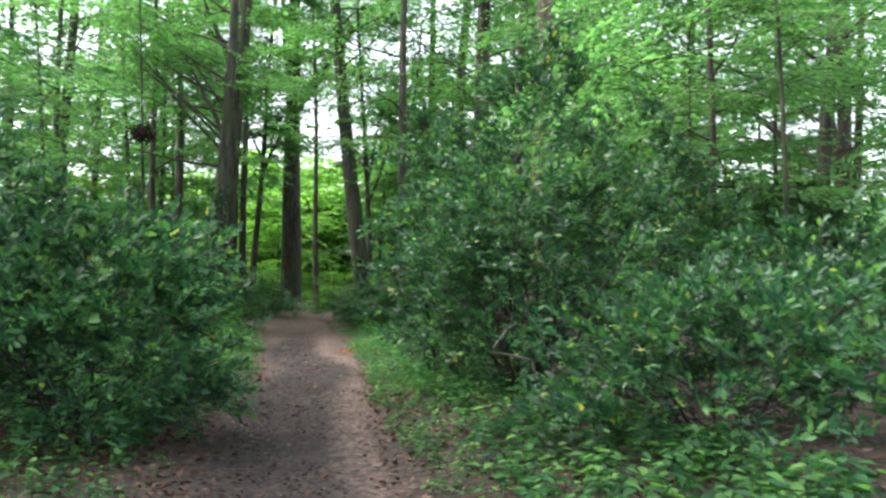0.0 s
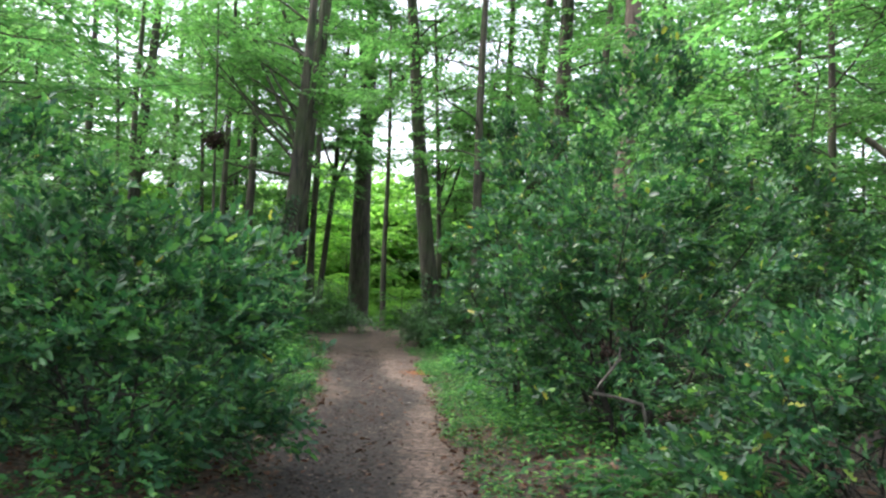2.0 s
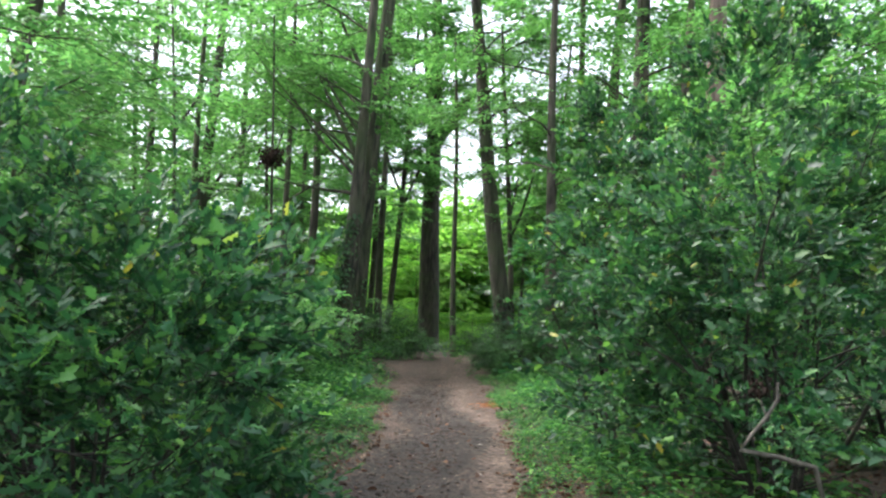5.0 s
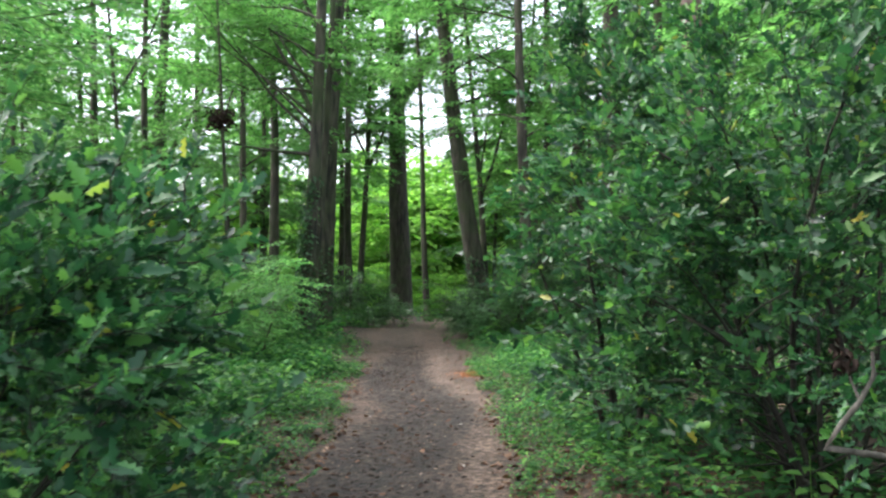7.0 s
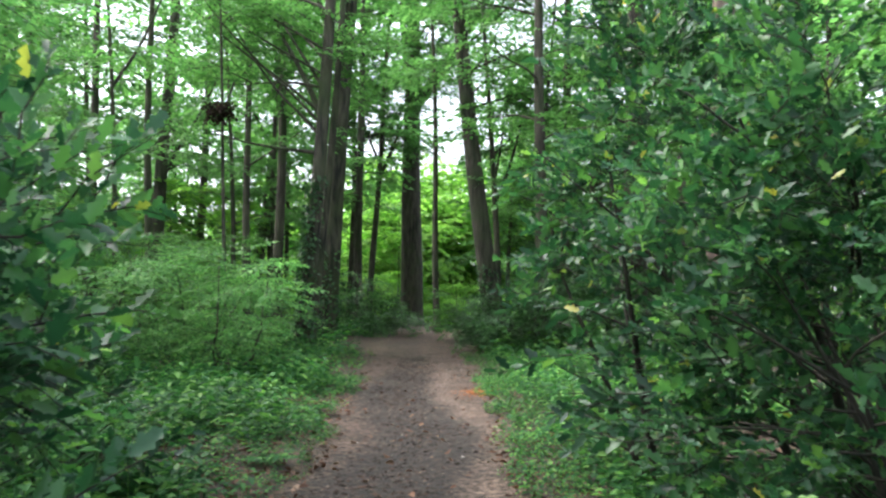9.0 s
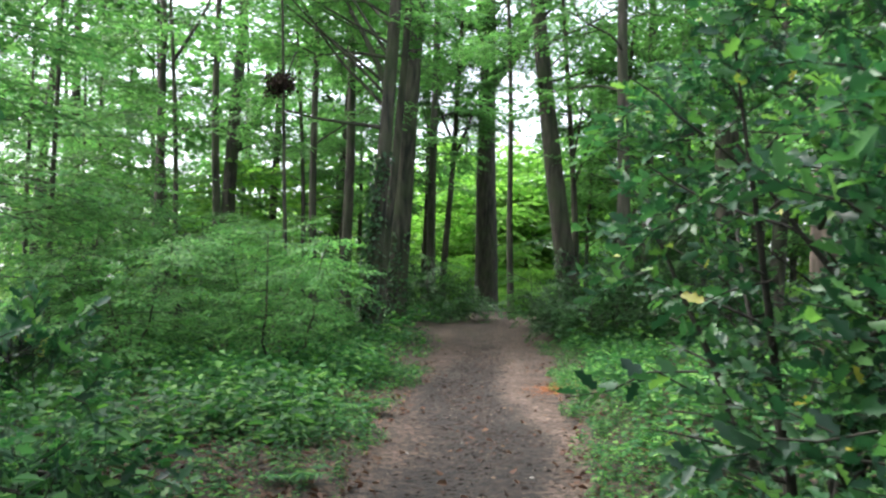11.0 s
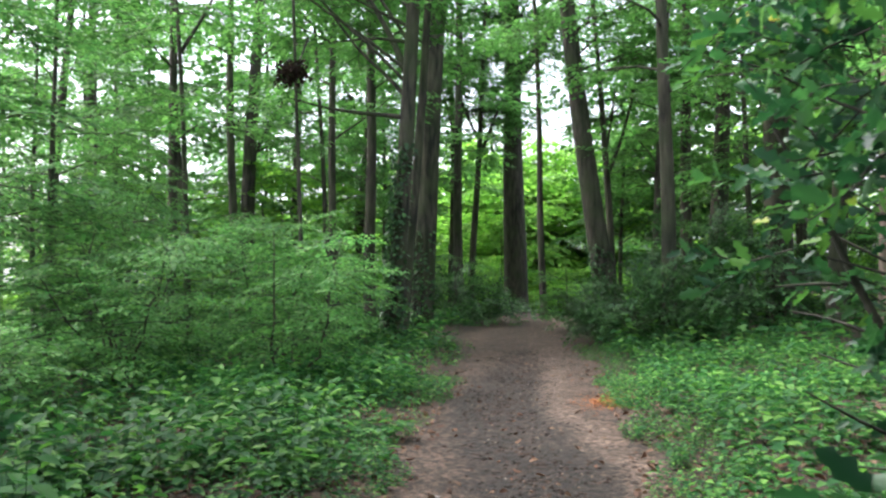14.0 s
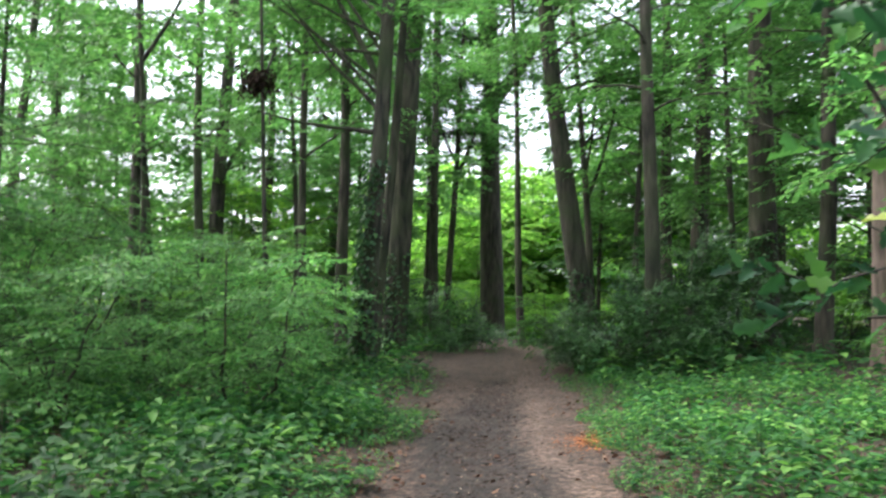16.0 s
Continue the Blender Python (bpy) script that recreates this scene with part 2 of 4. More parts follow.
def scatter(shape, kinds, places, turn, size, rng):
    """Lays copies of the small shapes `kinds` (arrays of vertices and triangles) into one shape."""
    places, size = np.asarray(places), np.broadcast_to(size, len(places))
    pick = rng.integers(0, len(kinds), len(places))
    for k, (v, f) in enumerate(kinds):
        own = np.nonzero(pick == k)[0]
        if len(own) == 0:
            continue
        w = np.einsum("nij,kj->nki", turn[own] * size[own][:, None, None], v) + places[own][:, None]
        g = f[None] + (np.arange(len(own)) * len(v))[:, None, None]
        shape.add(w.reshape(-1, 3), g.reshape(-1, f.shape[1]))
    return shape


# Leaf blades, along x from the stalk, one long
def blade_oval(width, cup=0.12, droop=0.15):
    w = width / 2
    v = np.array([(0, 0, 0), (0.3, w, cup * w * 2), (0.7, w * 0.72, cup * w * 2 - droop * 0.4), (1, 0, -droop),
                  (0.7, -w * 0.72, cup * w * 2 - droop * 0.4), (0.3, -w, cup * w * 2)])
    return v, np.array([(0, 1, 2), (0, 2, 3), (0, 3, 4), (0, 4, 5)])


def blade_plain(width, droop=0.12):
    w = width / 2
    return np.array([(0, 0, 0), (0.45, w, 0.04), (1, 0, -droop), (0.45, -w, 0.04)]), np.array([(0, 1, 2), (0, 2, 3)])


def blade_holly(wave=0.09):
    """A spiny, wavy blade: points out along both edges, folded along the midrib."""
    side = [(0.16, 0.21, 1.5), (0.3, 0.13, 0.2), (0.48, 0.27, 1.6), (0.64, 0.13, 0.2), (0.8, 0.18, 1.3)]
    v = [(0, 0, 0), (0.42, 0, -0.01), (0.72, 0, -0.03), (1.0, 0, -0.08)]
    v += [(x, y, wave * w) for x, y, w in side] + [(x, -y, wave * w) for x, y, w in side]
    half = [(0, 1, 5), (0, 5, 4), (1, 6, 5), (1, 2, 6), (2, 7, 6), (2, 3, 8), (2, 8, 7)]
    other = [tuple(k + 5 if k > 3 else k for k in t)[::-1] for t in half]
    return np.array(v), np.array(half + other)


def spray(rng, blade, leaf, spacing, sides=7, side_twigs=True):
    """A flat fan of leafy twigs, one metre long: the leaves' arrays and the twigs' arrays."""
    leaves, twigs = Shape(), Shape()

    def line(p0, heading, length, z_fall):
        k = 4 if length > 0.8 else 3
        s = np.linspace(0, 1, k)
        curve = heading + 0.25 * rng.normal() * s
        return np.stack([p0[0] + np.cos(curve) * length * s, p0[1] + np.sin(curve) * length * s, p0[2] - z_fall * s * s], -1)

    def dress(p, heading, length):
        count = max(2, int(length / spacing))
        for i in range(count + 1):
            s = (i + 0.4) / (count + 1) * (len(p) - 1)
            a = int(s)
            q = p[a] + (p[min(a + 1, len(p) - 1)] - p[a]) * (s - a)
            tilt = (0.85 if i % 2 else -0.85) * rng.uniform(0.6, 1.2) if i < count else 0
            m = turns(heading + tilt, rng.normal(-0.12, 0.16), rng.normal(0, 0.24))
            v, f = blade
            leaves.add((v * leaf * rng.uniform(0.7, 1.2)) @ m.T + q, f)

    main = line((0, 0, 0), 0, 1.0, 0.16)
    tube(twigs, main, np.linspace(0.008, 0.002, len(main)), 3)
    for i in range(sides):
        s = 0.12 + 0.78 * i / sides
        start = main[min(int(s * (len(main) - 1) + 0.5), len(main) - 1)]
        h = (1 if i % 2 else -1) * rng.uniform(0.6, 1.0)
        length = (0.62 - 0.42 * s) * rng.uniform(0.75, 1.2)
        p = line(start, h, length, 0.08)
        if side_twigs:
            tube(twigs, p[[0, -1]], [0.004, 0.0015], 3)
        dress(p, h, length)
    dress(main, 0, 1.0)
    v, f3, _ = leaves.arrays()
    tv, _, t4 = twigs.arrays()
    return (v, f3), (tv, t4)


def paired(made):
    return [a for a, _ in made], [b for _, b in made]


FINE, FINE_TWIG = paired([spray(RNG, blade_plain(0.6), 0.085, 0.068) for _ in range(4)])
MID, MID_TWIG = paired([spray(RNG, blade_plain(0.62), 0.11, 0.085, 7, False) for _ in range(4)])
COARSE, COARSE_TWIG = paired([spray(RNG, blade_plain(0.72), 0.16, 0.145, 6, False) for _ in range(3)])


def holly_twig(rng, count=11):
    leaves, twigs = Shape(), Shape()
    p = np.array([(0, 0, 0), (0.12, 0.016, 0.012), (0.23, -0.012, 0.004), (0.34, 0.01, -0.03)])
    tube(twigs, p, [0.004, 0.0035, 0.0025, 0.0015], 3)
    v, f = blade_holly(rng.uniform(0.05, 0.11))
    for i in range(count):
        s = 0.05 + 0.29 * i / count
        around = i * 2.4 + rng.uniform(-0.4, 0.4)
        flat = np.array([0, math.cos(around), math.sin(around) * 0.55 + 0.2])
        h = math.atan2(flat[1], 0.75)
        m = turns(h, flat[2] * 0.8, rng.normal(0, 0.75))
        leaves.add((v * rng.uniform(0.052, 0.096)) @ m.T + (s, 0, 0), f)
    a, f3, _ = leaves.arrays()
    b, _, t4 = twigs.arrays()
    return (a, f3), (b, t4)


PRICKLY, PRICKLY_TWIG = paired([holly_twig(RNG) for _ in range(5)])


# ---- the ground ----
def centre(y):
    """The path's middle line."""
    return -0.12 - 0.157 * y - 0.06 * np.maximum(y - 20, 0) + 0.137 * np.maximum(y - 31, 0) + 0.05 * np.sin(y * 0.6)


def half_width(y):
    return 0.62 + 0.026 * np.clip(y, 0, 27) + 0.07 * np.sin(y * 0.9) + 0.05 * np.sin(y * 2.3)


def lumps(x, y, k, seed=0.0):
    return (np.sin(x * k + 1.3 * seed) * np.cos(y * k * 0.83 + seed) + np.sin((x + y) * k * 0.61 + 2.1 * seed) * np.sin((x - y) * k * 0.47 - seed)) / 2


def height(x, y):
    x, y = np.asarray(x, dtype=float), np.asarray(y, dtype=float)
    off = np.abs(x - centre(y)) / half_width(y)
    verge = np.clip((off - 0.9) / 0.8, 0, 1)
    z = verge * (0.07 + 0.05 * lumps(x, y, 0.9, 1) + 0.14 * lumps(x, y, 0.21, 2) * np.clip((off - 1.5) / 4, 0, 1))
    z = z + 0.012 * lumps(x, y, 5.1, 3) + 0.01 * lumps(x, y, 9.7, 5)
    z = z - 0.03 * np.exp(-((x - centre(y) + 0.18) / 0.28) ** 2) * (off < 2)
    rise = np.clip((y - 22) / 22, 0, 1)
    fall = np.clip((y - 45) / 25, 0, 1)
    return z + 0.25 * rise * rise * (3 - 2 * rise) - 1.1 * fall * fall * (3 - 2 * fall) * np.exp(-np.maximum(y - 70, 0) / 60)


def spaced(lo, hi, step, far):
    inner = list(np.arange(lo, hi, step))
    out, d, a = [], step, hi
    while a < far:
        out.append(a)
        d *= 1.16
        a += d
    out.append(far)
    low, d, a = [], step, lo
    while True:
        d *= 1.16
        a -= d
        if a < -far:
            break
        low.append(a)
    low.append(-far)
    return np.array(low[::-1] + inner + out)


def muddy(y):
    """How far off the path's middle its muddy band runs."""
    return -0.2 + 0.36 * np.exp(-((y - 13.7) / 1.8) ** 2) - 0.15 * np.exp(-((y - 18.5) / 2.5) ** 2)


def build_ground():
    xs, ys = spaced(-6.5, 2.5, 0.14, 900), spaced(3.0, 24.0, 0.14, 900)
    gx, gy = np.meshgrid(xs, ys)
    s = Shape()
    n, m = len(xs), len(ys)
    i = (np.arange(m - 1)[:, None] * n + np.arange(n - 1)[None]).ravel()
    s.add(np.stack([gx, gy, height(gx, gy)], -1).reshape(-1, 3), np.stack([i, i + 1, i + n + 1, i + n], -1))
    ground = new("ground", s.mesh("ground", SOIL, True))
    x, y = gx.ravel(), gy.ravel()
    d, w = x - centre(y), half_width(y)
    masks = {
        "path": np.clip(0.5 + (w - np.abs(d)) / 0.5, 0, 1) * np.clip((45 - y) / 2, 0, 1) * (y > -14),
        "mud": np.clip(1.7 - np.abs(d - muddy(y)) / 0.5, 0, 1.2) * np.clip((27 - y) / 9, 0.3, 1),
        "pale": np.clip(1.1 - np.abs(d - muddy(y) - 0.62) / 0.5, 0, 1) * np.clip((30 - y) / 14, 0, 1),
    }
    for key, value in masks.items():
        a = ground.data.attributes.new(key, "FLOAT", "POINT")
        a.data.foreach_set("value", value.astype(np.float32))
    return tagged(ground, "woodland floor of brown leaf litter with a trodden dirt path", "ground", kind="structure")


build_ground()


def off_path(x, y, gap=0.0):
    return np.abs(x - centre(y)) > half_width(y) + gap


# ---- trees ----
def trunk_points(x, y, diam, lean, lean_y, tall, rng, bend=0.05, steps=14):
    z0 = float(height(x, y)) - 0.15
    z = np.concatenate([[0, 0.25, 0.7], np.linspace(1.6, tall, steps - 2)])
    sway = bend * np.sin(z * rng.uniform(0.25, 0.5) + rng.uniform(0, 6)) * np.minimum(z / 4, 1)
    sway_y = bend * np.sin(z * rng.uniform(0.25, 0.5) + rng.uniform(0, 6)) * np.minimum(z / 4, 1)
    p = np.stack([x + lean * z + sway, y + lean_y * z + sway_y, z0 + z], -1)
    r = diam / 2 * (1 - 0.62 * z / tall) * (1 + 0.55 * np.exp(-z / 0.28))
    return p, r


def at_height(p, z):
    return np.array([np.interp(z, p[:, 2], p[:, i]) for i in range(3)])


def hang(leaves, twigs, q, rng, kinds, kind_twigs, size, gap, start):
    """Sprays on both sides of the branch q."""
    length = np.linalg.norm(np.diff(q, axis=0), axis=1).sum()
    count = max(3, int(length * (1 - start) / gap))
    s = (start + (1 - start) * (np.arange(count) + rng.uniform(0.2, 0.8, count)) / count) * (len(q) - 1)
    a = np.minimum(s.astype(int), len(q) - 2)
    at = q[a] + (q[a + 1] - q[a]) * (s - a)[:, None]
    way = q[a + 1] - q[a]
    h = np.arctan2(way[:, 1], way[:, 0]) + np.where(np.arange(count) % 2, 1, -1) * rng.uniform(0.4, 1.2, count)
    h[-1] = math.atan2(way[-1, 1], way[-1, 0])
    m = turns(h, rng.normal(-0.06, 0.16, count), rng.normal(0, 0.17, count))
    big = size * rng.uniform(0.65, 1.25, count)
    state = rng.bit_generator.state
    scatter(leaves, kinds, at, m, big, rng)
    rng.bit_generator.state = state
    scatter(twigs, kind_twigs, at, m, big, rng)


def limbs(wood, leaves, twigs, p, r, rng, levels, kinds, kind_twigs, reach, size, gap, rise, headings=None, thick=0.35, start=0.3, offshoots=2, sides=5):
    """Limbs at the heights `levels` with offshoots, all hung with sprays."""
    tall = p[-1, 2]
    for i, z in enumerate(levels):
        base = at_height(p, z)
        rad = np.interp(z, p[:, 2], r)
        heading = headings[i % len(headings)] if headings else i * 2.4 + rng.uniform(-0.6, 0.6)
        length = reach * rng.uniform(0.6, 1.2) * (1 - 0.45 * max(0, (z - levels[0])) / max(1, tall - levels[0]))
        q = wander(base, heading, rise + rng.uniform(-0.2, 0.4), length, 8, rng, 0.16, -0.06 * (rise > 0.2))
        root_r = max(0.01, min(rad * thick, 0.012 + length * 0.011))
        tube(wood, q[::2] if sides < 5 else q, np.linspace(root_r, 0.005, 5 if sides < 5 else len(q)), sides)
        hang(leaves, twigs, q, rng, kinds, kind_twigs, size, gap, start)
        for k in range(offshoots):
            j = 3 + 2 * k
            side = q[j + 1] - q[j]
            o = wander(q[j], math.atan2(side[1], side[0]) + (0.8 if (k + i) % 2 else -0.8) * rng.uniform(0.7, 1.2), rng.uniform(-0.25, 0.6), length * 0.5, 5, rng, 0.15)
            tube(wood, o[[0, -1]] if sides < 5 else o, np.linspace(root_r * 0.5, 0.004, 2 if sides < 5 else len(o)), min(sides, 4))
            hang(leaves, twigs, o, rng, kinds, kind_twigs, size, gap, 0.15)


def tree(name, label, x, y, diam, lean, tall, seed, bark=BARK, leaf=BEECH, low=4.0, count=14, reach=3.2, size=1.5,
         lean_y=0.0, forks=(), headings=None, kinds=None, kind_twigs=None, group="", category="tree", crown=True, gap=0.5, rise=0.35, bend=0.06, offshoots=2, bare=False):
    """One tree: a flared trunk with limbs and forks, twigs, and a crown of leafy sprays."""
    rng = np.random.default_rng(seed)
    kinds, kind_twigs = kinds or MID, kind_twigs or MID_TWIG
    root = new(name)
    root.location = (x, y, float(height(x, y)))
    tagged(root, label, category, group)
    wood, leaves, twigs = Shape(), Shape(), Shape()
    p, r = trunk_points(x, y, diam, lean, lean_y, tall, rng, bend)
    tube(wood, p, r, 12 if diam > 0.3 else 8)
    for z, heading, climb, length, thick in forks:
        base = at_height(p, z)
        q = wander(base, heading, climb, length, 10, rng, 0.07, 0.01)
        tube(wood, q, np.linspace(thick, thick * 0.25, len(q)), 8)
        limbs(wood, leaves, twigs, q, np.linspace(thick, thick * 0.25, len(q)), rng, list(np.linspace(q[3, 2], q[-1, 2], 5)), kinds, kind_twigs,
              reach * 0.6, size, gap, 0.2) if crown and thick > 0.065 else None
    if crown:
        levels = sorted(low + (tall - low) * (np.arange(count) / count) ** 1.15 + rng.uniform(-0.3, 0.3, count))
        top = low + 8 if kinds is MID else 99
        limbs(wood, leaves, twigs, p, r, rng, [z for z in levels if z <= top], kinds, kind_twigs, reach, size, gap, rise, headings, offshoots=offshoots, sides=3 if bare else 5)
        high = [z for z in levels if z > top][::2 if y < 30 else 1]
        if high:
            limbs(wood, leaves, twigs, p, r, rng, high, COARSE, COARSE_TWIG, reach * 1.1, size * 1.5, 0.75, 0.45)
    back = Matrix.Translation(-root.location)
    for key, shape, material in (("trunk", wood, bark), ("branchwork", twigs, TWIG), ("crown", leaves, leaf)):
        if shape.n and not (bare and key == "branchwork"):
            ob = part(key, shape, material, root, smooth=key == "trunk")
            if key == "branchwork":
                tagged(ob, kind="stuff")
            ob.data.transform(back)
    return root


def sapling(x, y, tall, reach, seed, label="young beech sapling with tiers of fresh green leaves", low=0.5, count=14, size=0.85, leaf=BEECH, gap=0.26, fine=True, group="young beeches", rise=0.1, lean=0.0):
    stems = ((0.3, seed * 1.3, 0.95, tall * 0.62, 0.012), (0.5, seed * 1.3 + 2.6, 1.05, tall * 0.55, 0.011))
    return tree("sapling", label, x, y, 0.022 + tall * 0.012, lean, tall, seed, BARK, leaf, low, count, reach, size, group=group, forks=stems,
                kinds=FINE if fine else MID, kind_twigs=FINE_TWIG if fine else MID_TWIG, gap=gap, rise=rise, bend=0.12, offshoots=1)


OLD = "tall straight woodland tree with grey-brown bark"
# the three stems beside the bend
tree("tree", "stout mossy tree with rough grey-brown bark beside the path", -8.80, 32.2, 0.76, 0.074, 22, 11, BARK_MOSSY, low=8.5, count=17, reach=4.4, headings=(2.5, 3.3, 1.8, 4.0, 2.9, 4.6), forks=((9.5, 2.9, 1.2, 6, 0.12),))
tree("tree", "mossy tree with a long bare branch beside a stouter one", -7.25, 25.2, 0.42, 0.072, 17, 12, BARK_MOSSY, low=6.6, count=11, reach=4.0, headings=(3.0, 2.4, 2.0, 2.7, 3.3), forks=((5.2, 3.6, 0.1, 2.6, 0.06), (6.0, 2.4, 1.0, 5, 0.09), (5.6, 3.0, 0.85, 4.5, 0.05), (6.8, 2.7, 0.95, 4.5, 0.05), (6.2, 3.3, 0.7, 4.8, 0.045), (7.2, 3.0, 0.55, 4.6, 0.04), (5.9, 3.7, 0.8, 4.4, 0.045), (7.8, 3.4, 0.6, 4.2, 0.035)))
tree("tree", "slender mossy tree standing close to two others", -7.54, 26.7, 0.28, 0.094, 15, 13, BARK_MOSSY, low=7.5, count=6, reach=2.4, headings=(2.6, 3.4, 2.0))
tree("tree", "tall straight dark-barked tree in leaf", -20.0, 54.0, 0.62, 0.095, 22, 14, low=7, count=10, reach=3.4, size=2, forks=((11, 2.8, 1.0, 6, 0.14),))
tree("tree", "thin dark tree that forks above head height", -11.9, 24.6, 0.16, -0.054, 12, 15, low=5.2, count=7, reach=2.6, forks=((7.0, 0.5, 1.05, 4, 0.05),))
tree("tree", OLD, -18.5, 38.5, 0.68, 0.058, 21, 16, low=7, count=9, reach=3.4, forks=((6.8, 0.6, 1.1, 6, 0.11),))
tree("tree", "slim tree with greenish bark beside a stouter one", -15.17, 32.1, 0.33, -0.008, 17, 17, BARK_MOSSY, low=7, count=7, reach=3.0)
tree("tree", "very thin young tree with a bare lower stem", -8.53, 23.6, 0.12, -0.04, 10, 18, low=7.8, count=5, reach=1.5, size=1.1)
tree("tree", OLD, -14.98, 39.1, 0.26, -0.034, 16, 19, low=5, count=10, reach=3)
tree("tree", "thin far tree with forking stems", -13.26, 54.1, 0.35, 0.013, 22, 20, low=11, count=13, reach=3, size=2, forks=((9.5, 2.6, 1.2, 7, 0.1),))
tree("tree", "thin far tree with forking stems", -12.75, 54.1, 0.45, 0.072, 22, 21, low=11, count=13, reach=3, size=2, forks=((9.0, 0.4, 1.2, 7, 0.12), (10, 2.8, 1.1, 6, 0.1)))
tree("tree", "large old tree with a forked pinkish-brown trunk", -10.82, 58.1, 1.6, 0.006, 28, 22, low=16, count=20, reach=6.5, size=2.4, forks=((14.3, 0.2, 0.95, 10, 0.46), (15.5, 2.8, 1.35, 9, 0.34)))
tree("tree", "thin dark tree at the end of the path", -6.06, 39.1, 0.30, -0.01, 15, 23, low=10, count=7, reach=1.6)
tree("tree", "tall tree leaning over the path with smooth dark bark", -3.47, 37.0, 0.80, -0.105, 22, 24, low=9.0, count=18, reach=4.6, size=1.8, headings=(0.3, 5.6, 1.1, 0.0, 6.0, 4.9))
tree("tree", "slim tree behind a leaning trunk, splitting into thin stems", -3.35, 38.2, 0.30, -0.041, 15, 25, low=7.5, count=9, reach=2.6, forks=((5.4, 0.3, 1.15, 5, 0.08), (6.2, 1.2, 1.2, 5, 0.06)))
tree("tree", OLD, -1.38, 27.2, 0.36, 0.013, 16, 26, low=5.5, count=10, reach=2.8)
tree("tree", "thin dark tree in leaf", -2.09, 38.1, 0.25, 0.079, 14, 27, low=4.5, count=10, reach=2.6)
tree("tree", OLD, 0.15, 42.0, 0.76, 0.073, 22, 28, low=8, count=14, reach=4, size=1.8)
tree("tree", "stout dark tree rising from the undergrowth", 1.38, 31.0, 0.77, 0.022, 20, 29, low=6.5, count=15, reach=3.8)
tree("tree", "thin dark tree in leaf", 0.90, 33.1, 0.21, 0.0, 12, 30, low=3.6, count=11, reach=2.6)
tree("tree", "reddish-brown trunk standing in undergrowth", 2.32, 29.1, 0.43, 0.06, 15, 31, low=4.6, count=12, reach=3.2)
tree("tree", "thin dark tree in leaf", -23.54, 37.1, 0.26, -0.011, 15, 32, low=4.5, count=10, reach=3)
tree("tree", OLD, -23.6, 33.1, 0.45, 0.08, 17, 33, low=5, count=12, reach=3.4)
tree("tree", "tall tree with pale pinkish peeling bark behind holly", 2.96, 26.0, 0.74, 0.031, 20, 34, BARK_PINK, low=9.5, count=13, reach=3.6)
tree("tree", "dark tree with several forked stems", 9.96, 22.0, 0.5, 0.097, 15, 35, low=4.6, count=14, reach=4.2, forks=((4.6, 2.6, 0.75, 5, 0.12),))
tree("tree", OLD, 11.15, 23.0, 0.43, 0.045, 16, 36, low=5, count=12, reach=3.4)
tree("tree", OLD, 12.01, 24.0, 0.31, 0.051, 15, 37, low=5, count=10, reach=3)
tree("tree", "very thin bare young stem", 5.02, 12.0, 0.10, 0.004, 8, 38, BARK_MOSSY, low=3.8, count=9, reach=1.7, size=0.9, kinds=FINE, kind_twigs=FINE_TWIG)
tree("tree", "stout leaning tree set back from the path", -17.08, 22.0, 0.6, 0.2, 16, 39, BARK_MOSSY, low=4.4, count=14, reach=4.2)
tree("tree", OLD, -16.11, 30.0, 0.36, 0.004, 16, 40, low=6, count=7, reach=3)
tree("tree", OLD, -11.15, 34.0, 0.42, 0.01, 18, 41, low=8, count=8, reach=3.4)
tree("tree", OLD, -10.66, 30.0, 0.30, -0.006, 15, 42, low=6, count=6, reach=2.6)

def beech_shrub(x, y, tall, spread, seed, stems=3):
    """A low beech of crooked bare stems under flat, spreading tiers of leaves."""
    rng = np.random.default_rng(seed)
    root = new("sapling")
    root.location = (x, y, float(height(x, y)))
    tagged(root, "low spreading beech sapling with crooked dark stems", "tree", "young beeches")
    leaves, twigs = Shape(), Shape()
    kinds, kind_twigs = MID, MID_TWIG
    for i in range(stems):
        wood = Shape()
        a = i * 6.28 / stems + rng.uniform(-0.5, 0.5)
        q = wander((0.05 * math.cos(a), 0.05 * math.sin(a), -0.05), a, rng.uniform(0.95, 1.3), tall * rng.uniform(0.95, 1.2), 11, rng, 0.36, -0.02)
        r = np.linspace(0.013 + 0.004 * tall, 0.006, len(q))
        tube(wood, q, r, 6)
        for k in range(4, len(q)):
            for side in range(2):
                o = wander(q[k], a + rng.uniform(-2.6, 2.6), rng.uniform(-0.1, 0.35), spread * rng.uniform(0.5, 1.1), 5, rng, 0.2, -0.03)
                tube(twigs, o, np.linspace(r[k] * 0.5, 0.003, len(o)), 4)
                hang(leaves, twigs, o, rng, kinds, kind_twigs, 0.5 + 0.08 * tall, 0.5, 0.2)
        part("stem", wood, BARK, root, smooth=True)
    tagged(part("branchwork", twigs, TWIG, root), kind="stuff")
    part("crown", leaves, YOUNG, root)
    return root


